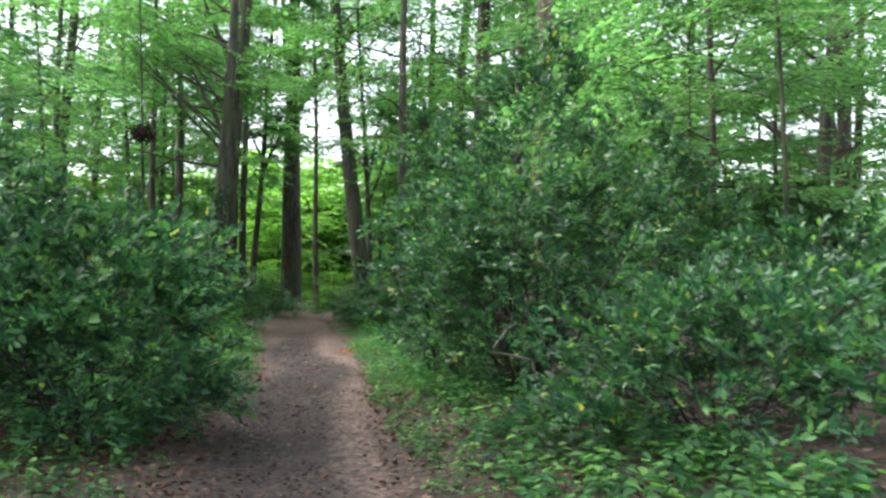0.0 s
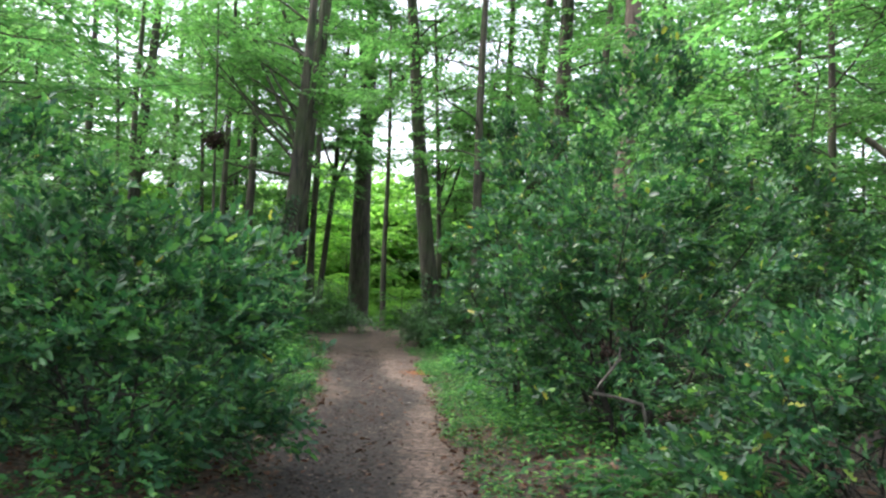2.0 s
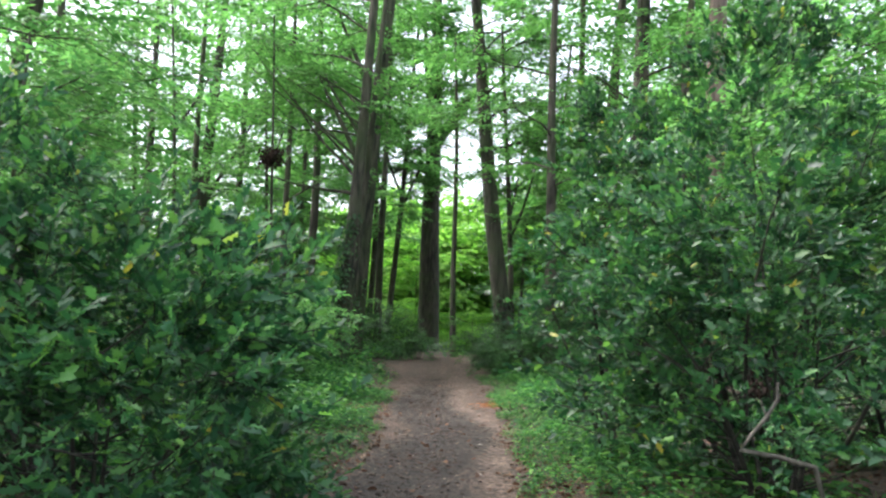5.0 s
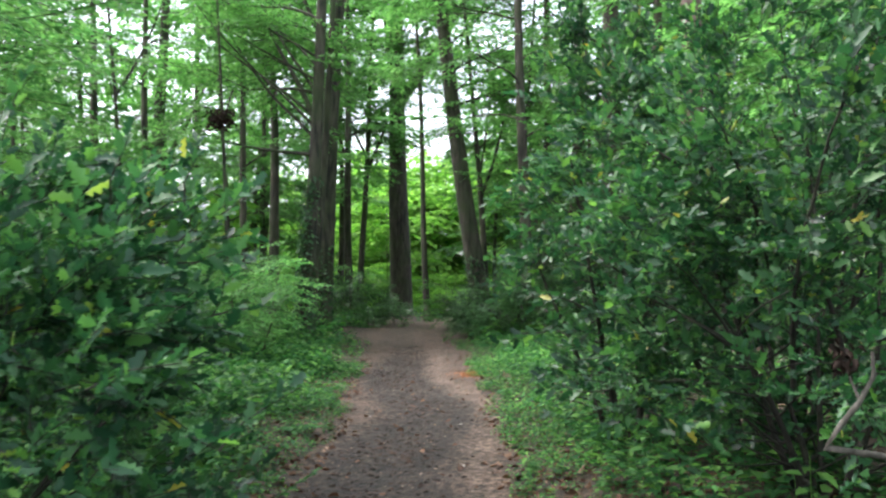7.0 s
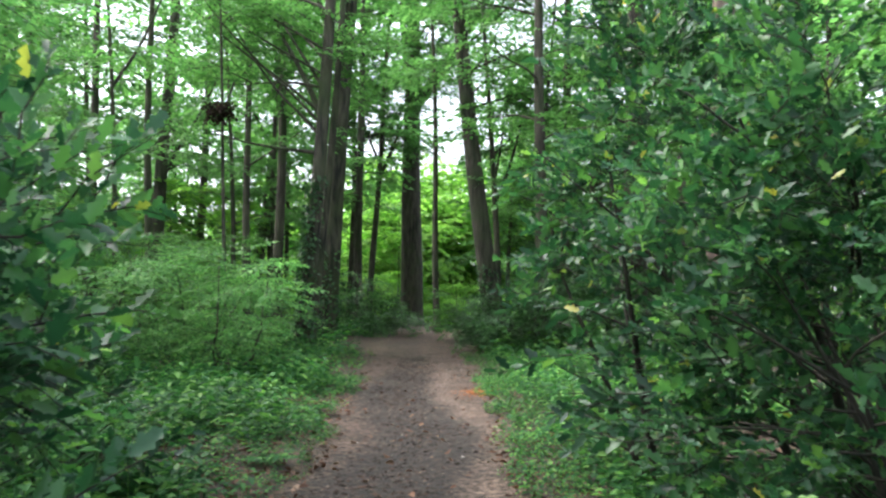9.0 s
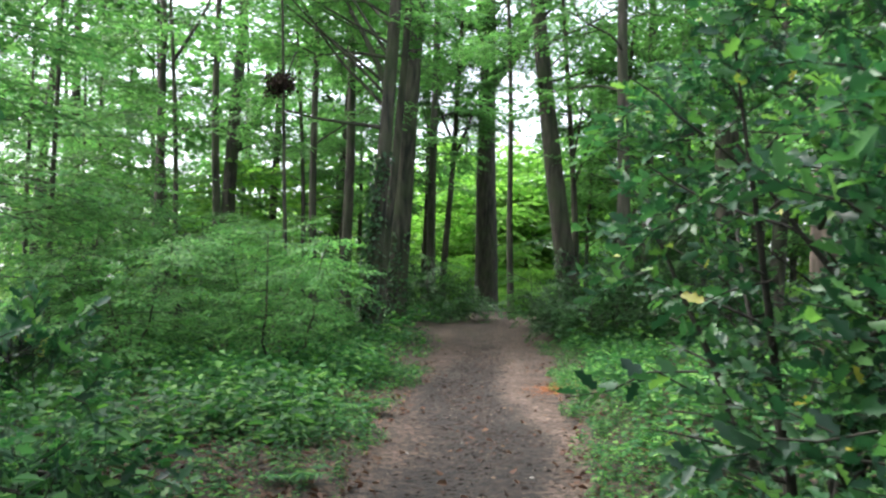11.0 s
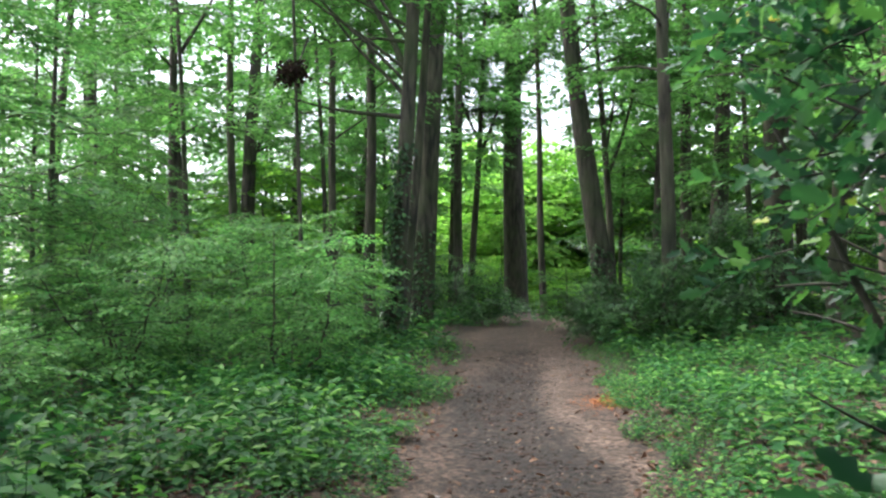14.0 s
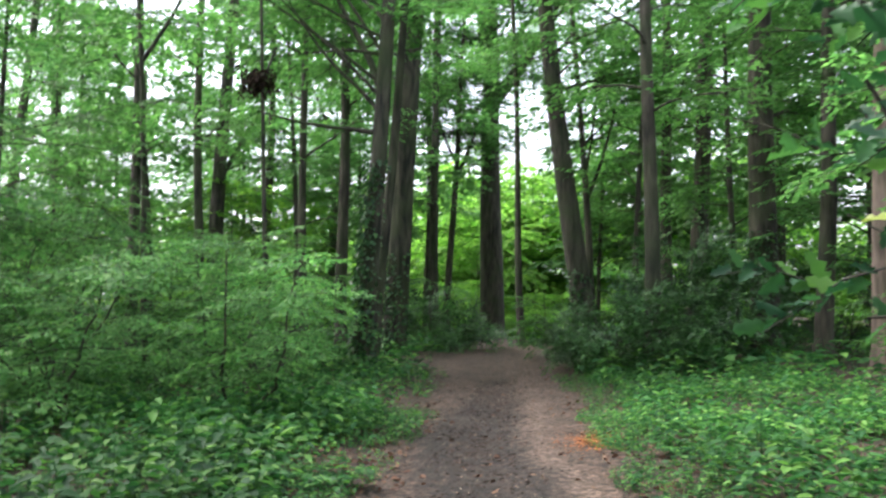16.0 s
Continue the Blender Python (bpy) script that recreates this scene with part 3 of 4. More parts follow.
# young beeches along both sides
for i, (x, y, tall, spread, stems) in enumerate((
        (-6.1, 18.0, 2.0, 0.4, 3), (-8.0, 17.2, 2.0, 0.95, 3), (-7.9, 20.8, 2.3, 1.0, 3), (-9.6, 19.0, 2.5, 1.3, 3), (-8.9, 15.0, 1.7, 1.0, 3),
        (-11.2, 21.0, 3.0, 1.6, 4), (-8.6, 23.4, 2.4, 1.2, 3))):
    beech_shrub(x, y, tall, spread, 640 + i, stems)
SAPLINGS = [(-11.0, 24.0, 3.0, 1.7), (-9.6, 27.2, 3.2, 1.8), (-12.2, 28.5, 3.6, 2.0),
            (3.4, 24.0, 3.4, 1.8), (-0.8, 31.0, 3.0, 1.7), (-4.2, 31.8, 2.0, 1.0), (-8.4, 35.0, 2.6, 1.5)]
for i, (x, y, tall, reach) in enumerate(SAPLINGS):
    sapling(x, y, tall, reach, 103 + i, count=int(6 + tall * 2), size=0.5 + 0.1 * tall, low=0.35 if tall < 3 else 0.7, fine=False, gap=0.26 if tall < 3 else 0.36)

# half-grown beeches whose leafy tiers fill the space between the tall trunks
HALF_GROWN = [(-12.0, 12.2, 9.0, 2.8), (-7.9, 11.4, 10.0, 3.1), (4.4, 13.6, 10.0, 3.0), (-11.6, 17.4, 7.5, 2.6), (-13.2, 21.6, 8.5, 3.2), (-17.5, 26.0, 9.0, 3.0),
              (-20.0, 31.0, 9.5, 3.2), (5.2, 16.8, 8.5, 3.2), (3.4, 19.2, 8.0, 2.8), (7.8, 18.6, 9.0, 3.4), (6.6, 25.0, 9.0, 3.2),
              (3.9, 30.5, 9.0, 3.0), (10.5, 27.0, 9.5, 3.4), (12.0, 17.5, 9.0, 3.4), (-15.5, 16.5, 8.0, 3.2), (-15.0, 44.0, 9.0, 3.0)]
for i, (x, y, tall, reach) in enumerate(HALF_GROWN):
    tree("young_tree", "half-grown beech with layered fresh green branches", x, y, 0.05 + 0.012 * tall, 0.02 * (-1) ** i, tall, 150 + i, BARK, YOUNG if i % 2 else BEECH,
         3.0 if y < 14 else 1.6 if abs(x) > 6 else 2.4, 24, reach, 1.2, group="half-grown beeches", gap=0.55, rise=0.15, bend=0.1)


# ---- holly ----
def holly(label, x, y, rx, ry, tall, seed, twigs_n, stems=7, hollow=0.45, low=0.05, size=1.0, leaf=HOLLY, group="holly bushes", name="holly_bush", kinds=None, kind_twigs=None, lean=(0, 0), uneven=1.0, belly=0.35, boughs=()):
    """A bush of arching stems whose leafy twigs lie in an uneven, lumpy shell."""
    rng = np.random.default_rng(seed)
    root = new(name)
    z0 = float(height(x, y))
    root.location = (x, y, z0)
    tagged(root, label, "bush", group)
    leaves, twigs = Shape(), Shape()
    # the twigs grow in clumps, with gaps between them
    n, clumps = twigs_n, max(6, twigs_n // 11)
    own = rng.integers(0, clumps, n)
    az = rng.uniform(0, 2 * np.pi, clumps)[own] + rng.normal(0, 0.13, n) / max(0.6, min(rx, ry))
    up = np.clip((rng.uniform(low, 1, clumps) ** 0.85)[own] + rng.normal(0, 0.11, n) / max(1.0, tall), low * 0.5, 1)
    lump = 1 + uneven * (0.22 * np.sin(az * 3 + seed) * np.cos(up * 7 + seed) + 0.14 * np.sin(az * 7 + 2 * seed + up * 9))
    profile = np.sqrt(np.clip(1 - (np.abs(up - belly) / np.where(up > belly, 1.02 - belly, belly + 0.32)) ** 2.2, 0.02, 1))
    depth = 1 - np.clip(hollow * (rng.uniform(0, 1, clumps) ** 1.6)[own] + rng.normal(0, 0.07, n), 0, 0.95)
    depth = np.where(rng.uniform(0, 1, n) < 0.07, rng.uniform(1.03, 1.16, n), depth)
    px = np.cos(az) * rx * profile * lump * depth + lean[0] * up
    py = np.sin(az) * ry * profile * lump * depth + lean[1] * up
    pz = up * tall * (1 + 0.08 * uneven * np.sin(az * 5 + seed) + 0.1 * uneven * np.sin(az * 2 + 3 * seed)) + 0.02
    at = np.stack([px, py, pz], -1)
    m = turns(az + rng.normal(0, 0.7, n), rng.normal(0.1, 0.4, n) + 0.5 * (up > 0.8), rng.normal(0, 0.6, n))
    big = size * rng.uniform(0.8, 1.3, n)
    kinds, kind_twigs = kinds or PRICKLY, kind_twigs or PRICKLY_TWIG
    state = rng.bit_generator.state
    scatter(leaves, kinds, at, m, big, rng)
    rng.bit_generator.state = state
    scatter(twigs, kind_twigs, at, m, big, rng)
    for bx, by, bz, heading, climb, length in boughs:
        s = Shape()
        q = wander((bx, by, bz), heading, climb, length, 10, rng, 0.13, -0.03)
        tube(s, q, np.linspace(0.017, 0.004, len(q)), 6)
        k = int(length * 16)
        along = rng.uniform(2.5, len(q) - 1.01, k)
        b = along.astype(int)
        spot = q[b] + (q[b + 1] - q[b]) * (along - b)[:, None]
        face = turns(heading + rng.normal(0, 1.0, k), rng.normal(0.1, 0.5, k), rng.normal(0, 0.7, k))
        state = rng.bit_generator.state
        scatter(leaves, kinds, spot, face, size * rng.uniform(0.8, 1.2, k), rng)
        rng.bit_generator.state = state
        scatter(twigs, kind_twigs, spot, face, size * rng.uniform(0.8, 1.2, k), rng)
        part("bough", s, TWIG, root, smooth=True)
    for i in range(stems):
        s = Shape()
        a = i * 2 * math.pi / stems + rng.uniform(-0.4, 0.4)
        q = wander((0.25 * rx * math.cos(a) * rng.uniform(0.2, 1), 0.25 * ry * math.sin(a) * rng.uniform(0.2, 1), -0.1), a, rng.uniform(1.15, 1.45), tall * rng.uniform(0.5, 0.75), 10, rng, 0.1, -0.02)
        tube(s, q, np.linspace(0.012 + 0.006 * tall, 0.006, len(q)), 6)
        for j in range(9):
            k = 2 + j % 8
            b = wander(q[k], a + rng.uniform(-1.6, 1.6), rng.uniform(0, 0.8), min(rx, ry) * rng.uniform(0.4, 0.9), 5, rng, 0.15)
            tube(s, b, np.linspace(0.009, 0.003, len(b)), 4)
        part("stem", s, TWIG, root, smooth=True)
    tagged(part("branchwork", twigs, TWIG, root), kind="stuff")
    part("foliage", leaves, leaf, root)
    return root


holly("dense dark green holly bush overhanging the path", -3.2, 7.2, 1.15, 1.0, 1.8, 201, 1250, belly=0.55)
holly("tall dark holly bush set back from the path", -5.0, 7.5, 1.4, 1.2, 2.6, 202, 900, belly=0.5)
holly("low spreading holly with a few pale leaves", -4.0, 10.3, 0.55, 0.5, 0.95, 203, 120, 4, hollow=0.5)
holly("tall dense holly tree with glossy spiny leaves by the path", 1.1, 10.7, 1.4, 1.35, 3.9, 204, 950, 9, hollow=0.85, uneven=0.9,
      boughs=((-0.2, -0.5, 1.0, 4.2, 1.1, 2.0), (0.3, -0.7, 0.9, 5.0, 1.2, 2.2), (0.6, -0.6, 1.1, 5.6, 0.9, 1.8), (-0.1, -0.4, 1.4, 4.3, 0.9, 1.2)))
holly("slender holly with boughs hanging over the path's edge", 0.0, 11.2, 0.8, 0.75, 3.5, 216, 420, 6, hollow=0.8, low=0.12, uneven=0.6,
      boughs=((0.0, -0.4, 1.6, 4.7, 0.35, 1.1), (0.1, -0.3, 1.0, 4.8, 0.3, 1.0), (0.3, -0.5, 1.9, 4.8, 0.1, 1.1), (0.4, -0.4, 1.2, 4.9, 0.5, 1.2)))
holly("tall holly bush behind another", 2.8, 11.6, 1.5, 1.5, 3.5, 205, 800, hollow=0.6)
holly("leafy holly bush leaning towards the path", 0.95, 9.2, 1.1, 0.85, 2.3, 206, 420, hollow=0.75, lean=(-0.25, 0), uneven=1.5,
      boughs=((-0.2, -0.3, 0.7, 4.5, 1.2, 1.9), (0.1, -0.4, 0.6, 4.0, 1.15, 1.8), (0.4, -0.4, 0.5, 5.4, 1.0, 1.7)))
holly("low holly and bramble thicket at the path's edge", 2.2, 6.6, 1.25, 1.2, 1.05, 207, 620, 6, uneven=1.5,
      boughs=((-0.3, -0.2, 0.2, 3.6, 0.9, 1.2), (0.2, -0.4, 0.3, 5.0, 1.0, 1.3)))
holly("holly thicket with arching stems", 3.8, 8.2, 1.6, 1.6, 1.6, 208, 700, uneven=1.4)
FAR_LEAF, FAR_TWIG = [MID[0], MID[2]], [MID_TWIG[0], MID_TWIG[2]]
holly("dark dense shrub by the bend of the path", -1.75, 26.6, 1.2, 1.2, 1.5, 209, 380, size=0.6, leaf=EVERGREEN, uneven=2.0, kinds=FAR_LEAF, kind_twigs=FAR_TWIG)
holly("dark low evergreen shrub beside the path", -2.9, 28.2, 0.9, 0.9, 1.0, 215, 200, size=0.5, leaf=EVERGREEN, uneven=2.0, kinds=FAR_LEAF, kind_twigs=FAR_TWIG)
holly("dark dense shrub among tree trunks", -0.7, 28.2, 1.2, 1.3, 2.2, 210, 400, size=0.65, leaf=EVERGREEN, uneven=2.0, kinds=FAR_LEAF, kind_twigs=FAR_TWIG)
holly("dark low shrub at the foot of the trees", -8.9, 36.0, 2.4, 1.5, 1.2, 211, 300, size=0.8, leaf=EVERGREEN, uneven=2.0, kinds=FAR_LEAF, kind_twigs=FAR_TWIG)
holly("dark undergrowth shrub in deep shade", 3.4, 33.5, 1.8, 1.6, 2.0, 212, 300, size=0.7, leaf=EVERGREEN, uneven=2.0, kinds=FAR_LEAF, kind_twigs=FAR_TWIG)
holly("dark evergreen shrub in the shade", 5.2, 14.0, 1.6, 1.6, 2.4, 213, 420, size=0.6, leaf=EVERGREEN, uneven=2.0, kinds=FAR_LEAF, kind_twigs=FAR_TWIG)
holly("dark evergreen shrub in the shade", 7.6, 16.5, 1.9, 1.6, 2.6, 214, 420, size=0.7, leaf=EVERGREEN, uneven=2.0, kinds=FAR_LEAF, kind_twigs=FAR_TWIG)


# ---- the far wood ----
def far_wood():
    """Three far trees and three leafy thickets, set out again and again behind the near ones."""
    rng = np.random.default_rng(55)
    kinds = []
    for k in range(3):
        t = tree("tree", "far woodland tree with a thin trunk and light green crown", 0, 0, (0.35, 0.5, 0.28)[k], (0.02, -0.03, 0.05)[k], (18, 21, 15)[k], 300 + k,
                 low=(5, 7, 4)[k], count=13, reach=(3.4, 4, 3)[k], size=2.2, kinds=COARSE, kind_twigs=COARSE_TWIG, gap=0.65, group="far trees", bare=True)
        kinds.append(t)
    bushes = []
    for k in range(3):
        t = tree("sapling", "far leafy thicket of young beech in full leaf", 0, 0, 0.08, 0.02, (4.5, 6, 3.2)[k], 320 + k, BARK, LIT_YOUNG, 0.5, (14, 16, 11)[k], (2.6, 3.0, 2.2)[k], 1.9,
                 kinds=COARSE, kind_twigs=COARSE_TWIG, gap=0.8, group="far thickets", category="tree", rise=0.12, offshoots=1, bare=True)
        bushes.append(t)
    belt = [tree("sapling", "far leafy thicket at the edge of the wood", 0, 0, 0.1, 0.02, (9, 12)[k], 330 + k, BARK, LIT_YOUNG, 0.5, (15, 18)[k], 3.8, 3.3,
                 kinds=COARSE, kind_twigs=COARSE_TWIG, gap=1.4, group="far thickets", category="tree", rise=0.15, offshoots=1, bare=True) for k in range(2)]
    # two tall trees for use out of view, added to shade path and bushes
    over = [tree("tree", "out-of-view tree with a broad closed crown, added for shade", 0, 0, (0.45, 0.38)[k], 0.02, (16, 17)[k], 340 + k, low=7.5, count=13, reach=4.4, size=1.6, gap=0.75, group="tall trees", bare=True) for k in range(2)]
    spots = []

    def free(x, y, gap):
        if abs(x + 0.18 * y) < 3.2 and y < 50:
            return False
        if abs(x + 1.0 + 0.197 * (y - 8)) < 5.2 and y < 59:
            return False
        return all((x - a) ** 2 + (y - b) ** 2 > gap * gap for a, b in spots)

    def fill(sources, count, y0, y1, spread, gap, lo, hi):
        placed = 0
        for _ in range(count * 12):
            if placed >= count:
                break
            y = rng.uniform(y0, y1)
            x = -0.17 * y + rng.uniform(-1, 1) * spread * y
            if not free(x, y, gap):
                continue
            spots.append((x, y))
            s = rng.uniform(lo, hi)
            m = Matrix.Translation((x, y, float(height(x, y)))) @ Matrix.Rotation(rng.uniform(0, 6.28), 4, "Z") @ Matrix.Diagonal((s, s, s, 1))
            copy_thing(sources[placed % len(sources)], m)
            placed += 1

    fill(kinds, 17, 40, 56, 0.7, 3.6, 0.85, 1.3)
    fill([kinds[2], bushes[1]], 8, 38, 54, 0.65, 3.0, 1.0, 1.4)
    fill(bushes, 14, 40, 56, 0.7, 3.0, 0.5, 0.9)
    fill(bushes, 14, 60, 74, 0.7, 3.0, 0.35, 0.6)
    fill(bushes, 14, 62, 76, 0.12, 2.4, 0.5, 0.85)
    fill(belt, 30, 77, 98, 0.16, 2.2, 1.0, 1.5)
    fill(kinds, 8, 84, 98, 0.3, 2.6, 0.9, 1.25)
    fill(belt, 56, 78, 106, 0.7, 3.2, 0.9, 1.35)
    for i, (x, y) in enumerate(((-16.4, 47.0), (-12.2, 49.5), (1.2, 51.0), (4.0, 46.5), (5.5, 57.0), (-2.5, 58.0), (8.5, 50.0), (-20.0, 46.0), (-25.0, 52.0), (-19.0, 57.0), (-15.5, 60.0), (-23.0, 61.0))):
        copy_thing(kinds[i % 3], Matrix.Translation((x, y, float(height(x, y)))) @ Matrix.Rotation(i * 2.3, 4, "Z"))
    for i, ob in enumerate(kinds + bushes + belt):
        x, y = (-42 + 4 * i, 62 + i)
        ob.location = (x, y, float(height(x, y)))
    # out-of-view trees added behind and beside the walker; overhanging crowns shade the path
    for i, (x, y) in enumerate(((-6.6, 4.4), (-5.4, 0.2), (-10.4, 7.4), (-12.5, 4.6), (9.0, 2.0), (-2.6, -4.5), (3.6, -8.0),
                                (-8.5, -6.0), (14.0, 4.0), (-15.5, 3.5), (10.0, -5.0), (-1.0, -14.0))):
        copy_thing(over[i % 2], Matrix.Translation((x, y, float(height(x, y)))) @ Matrix.Rotation(i * 1.7, 4, "Z"))
    for i, ob in enumerate(over):
        x, y = (5.5, -14) if i else (-20, 1)
        ob.location = (x, y, float(height(x, y)))


far_wood()


# ---- low plants, litter and small things ----
def plant_kind(rng, leaves_n, tall, leaf, width, fine=True):
    s = Shape()
    v, f = blade_oval(width, 0.1, 0.25) if fine else blade_plain(width, 0.2)
    for i in range(leaves_n):
        a = i * 2.4 + rng.uniform(-0.3, 0.3)
        z = tall * (0.25 + 0.75 * (i + 1) / leaves_n)
        m = turns(a, rng.uniform(-0.25, 0.35), rng.normal(0, 0.25))
        s.add((v * leaf * rng.uniform(0.7, 1.2)) @ m.T + (0.03 * math.cos(a), 0.03 * math.sin(a), z), f)
    stem = Shape()
    tube(stem, [(0, 0, 0), (0, 0.01, tall)], [0.003, 0.0015], 3)
    sv, _, s4 = stem.arrays()
    s.add(sv, np.concatenate([s4[:, [0, 1, 2]], s4[:, [0, 2, 3]]]))
    a, f3, _ = s.arrays()
    return a, f3


PLANTS = [plant_kind(RNG, n, t, l, w) for n, t, l, w in ((6, 0.16, 0.09, 0.6), (8, 0.24, 0.08, 0.65), (5, 0.1, 0.1, 0.75), (9, 0.3, 0.1, 0.5), (7, 0.2, 0.07, 0.8))]
FAR_PLANTS = [plant_kind(RNG, n, t, l, w, False) for n, t, l, w in ((6, 0.2, 0.12, 0.65), (7, 0.28, 0.11, 0.7))]


def low_plants(label, x0, x1, y0, y1, count, seed, size=(0.7, 1.3), gap=-0.06, patchy=0.0, leaf=PLANT, name="ground_plants", kinds=PLANTS):
    rng = np.random.default_rng(seed)
    x, y = rng.uniform(x0, x1, count * 2), rng.uniform(y0, y1, count * 2)
    x = x + centre(y)
    keep = off_path(x, y, gap + 0.12 * np.sin(y * 3.1)) & (lumps(x, y, 1.6, seed) + rng.uniform(-0.4, 0.4, len(x)) > patchy - 0.6)
    x, y = x[keep][:count], y[keep][:count]
    s = Shape()
    m = turns(rng.uniform(0, 6.28, len(x)), 0, 0)
    near = np.clip((np.abs(x - centre(y)) - half_width(y)) / 0.7, 0.55, 1)
    scatter(s, kinds, np.stack([x, y, height(x, y) - 0.01], -1), m, (size[0] + (size[1] - size[0]) * rng.uniform(0, 1, len(x)) ** 1.6) * near, rng)
    return tagged(new(name, s.mesh(name, leaf)), label, "plants", kind="stuff")


low_plants("low green woodland plants covering the verge", 0.9, 5.5, 11.5, 26, 3200, 401, (0.55, 1.4), patchy=0.25)
low_plants("sparse green seedlings in leaf litter", -5.5, -0.9, 7.8, 19, 2300, 402, (0.75, 1.7), patchy=0.5)
low_plants("seedlings fringing the path", -1.9, -0.8, 9, 20, 900, 408, (0.45, 0.95), patchy=0.15)
low_plants("seedlings fringing the path", 0.75, 1.7, 9, 20, 900, 409, (0.45, 0.95), patchy=0.1)
low_plants("lush low plants under the saplings", -9, -1.0, 15, 27, 2000, 403, (0.8, 1.7), patchy=0.3)
low_plants("seedlings and ivy along the path's edge", 0.85, 3.2, 3.0, 12, 1100, 404, (0.6, 1.3))
low_plants("seedlings along the path's edge", -3.6, -0.9, 2.0, 10, 700, 405, (0.5, 1.1), patchy=0.3)
low_plants("green undergrowth among the trees", -26, 20, 24, 48, 3000, 406, (1.4, 2.8), gap=0.3, kinds=FAR_PLANTS)


# the lighter sapling leaf colour stands in for the clearing's light
low_plants("low plants in a clearing, its light painted as lighter leaves", -17, -7, 13, 30, 2200, 407, (0.9, 1.9), kinds=FAR_PLANTS, leaf=YOUNG)


def litter():
    rng = np.random.default_rng(77)
    n = 24000
    x, y = rng.normal(-0.8, 3.2, n), rng.normal(10, 6.5, n)
    x = x + centre(y)
    off = np.abs(x - centre(y)) / half_width(y)
    keep = rng.uniform(0, 1, n) < np.where(off < 0.8, 0.06, np.where(off < 1.1, 0.6, 0.9))
    x, y = x[keep], y[keep]
    k = len(x)
    kinds = [blade_oval(w, c, d) for w, c, d in ((0.6, 0.3, 0.3), (0.7, -0.2, -0.2), (0.5, 0.4, -0.1))]
    s = Shape()
    scatter(s, kinds, np.stack([x, y, height(x, y) + rng.uniform(0.006, 0.02, k)], -1), turns(rng.uniform(0, 6.28, k), rng.normal(0, 0.25, k), rng.normal(0, 0.4, k)),
            rng.uniform(0.03, 0.085, k), rng)
    return tagged(new("leaf_litter", s.mesh("leaf_litter", DRY)), "dry brown fallen leaves strewn over the ground", "leaf litter", kind="stuff")


litter()


def chips():
    rng = np.random.default_rng(78)
    n = 2000
    a, d = rng.uniform(0, 6.28, n), np.abs(rng.normal(0, 0.45, n))
    x, y = -2.0 + np.cos(a) * d * 0.42, 18.0 + np.sin(a) * d * 0.9
    s = Shape()
    scatter(s, [blade_oval(0.6), blade_plain(0.5)], np.stack([x, y, height(x, y) + 0.008], -1), turns(rng.uniform(0, 6.28, n), rng.normal(0, 0.15, n), rng.normal(0, 0.2, n)),
            rng.uniform(0.012, 0.035, n), rng)
    return tagged(new("wood_chips", s.mesh("wood_chips", SAWDUST)), "patch of rust-orange debris on the dirt path", "debris", kind="stuff")


chips()


def nest():
    """A dark ball of withered leaves and twigs hung in a thin tree."""
    rng = np.random.default_rng(79)
    root = new("leaf_clump")
    root.location = (-8.55, 23.0, 5.81)
    tagged(root, "dark ball of withered leaves and twigs caught in a tree", "nest")
    s, t = Shape(), Shape()
    n = 420
    v = rng.normal(0, 1, (n, 3))
    v /= np.linalg.norm(v, axis=1)[:, None]
    lobe = 1 + 0.35 * np.sin(v[:, 0] * 4 + 1) * np.cos(v[:, 2] * 5)
    p = v * (rng.uniform(0.1, 0.34, n) * lobe)[:, None] * (1.15, 1, 0.85)
    scatter(s, [blade_oval(0.6, 0.3, 0.3)], p, turns(rng.uniform(0, 6.28, n), rng.uniform(-1.2, 0.6, n), rng.normal(0, 0.8, n)), rng.uniform(0.06, 0.12, n), rng)
    for i in range(26):
        q = wander(v[i] * 0.1, rng.uniform(0, 6.28), rng.uniform(-1, 1), 0.42, 4, rng, 0.3)
        tube(t, q, np.linspace(0.008, 0.003, len(q)), 3)
    part("withered_leaves", s, DEAD_BROWN, root)
    tagged(part("twig_tangle", t, TWIG, root), kind="stuff")
    q = Shape()
    tube(q, [(0, 0, -0.05), (0.05, 0.3, 0.3), (0.05, 0.7, 0.9)], [0.02, 0.02, 0.025], 5)
    part("hanging_branch", q, TWIG, root)


nest()


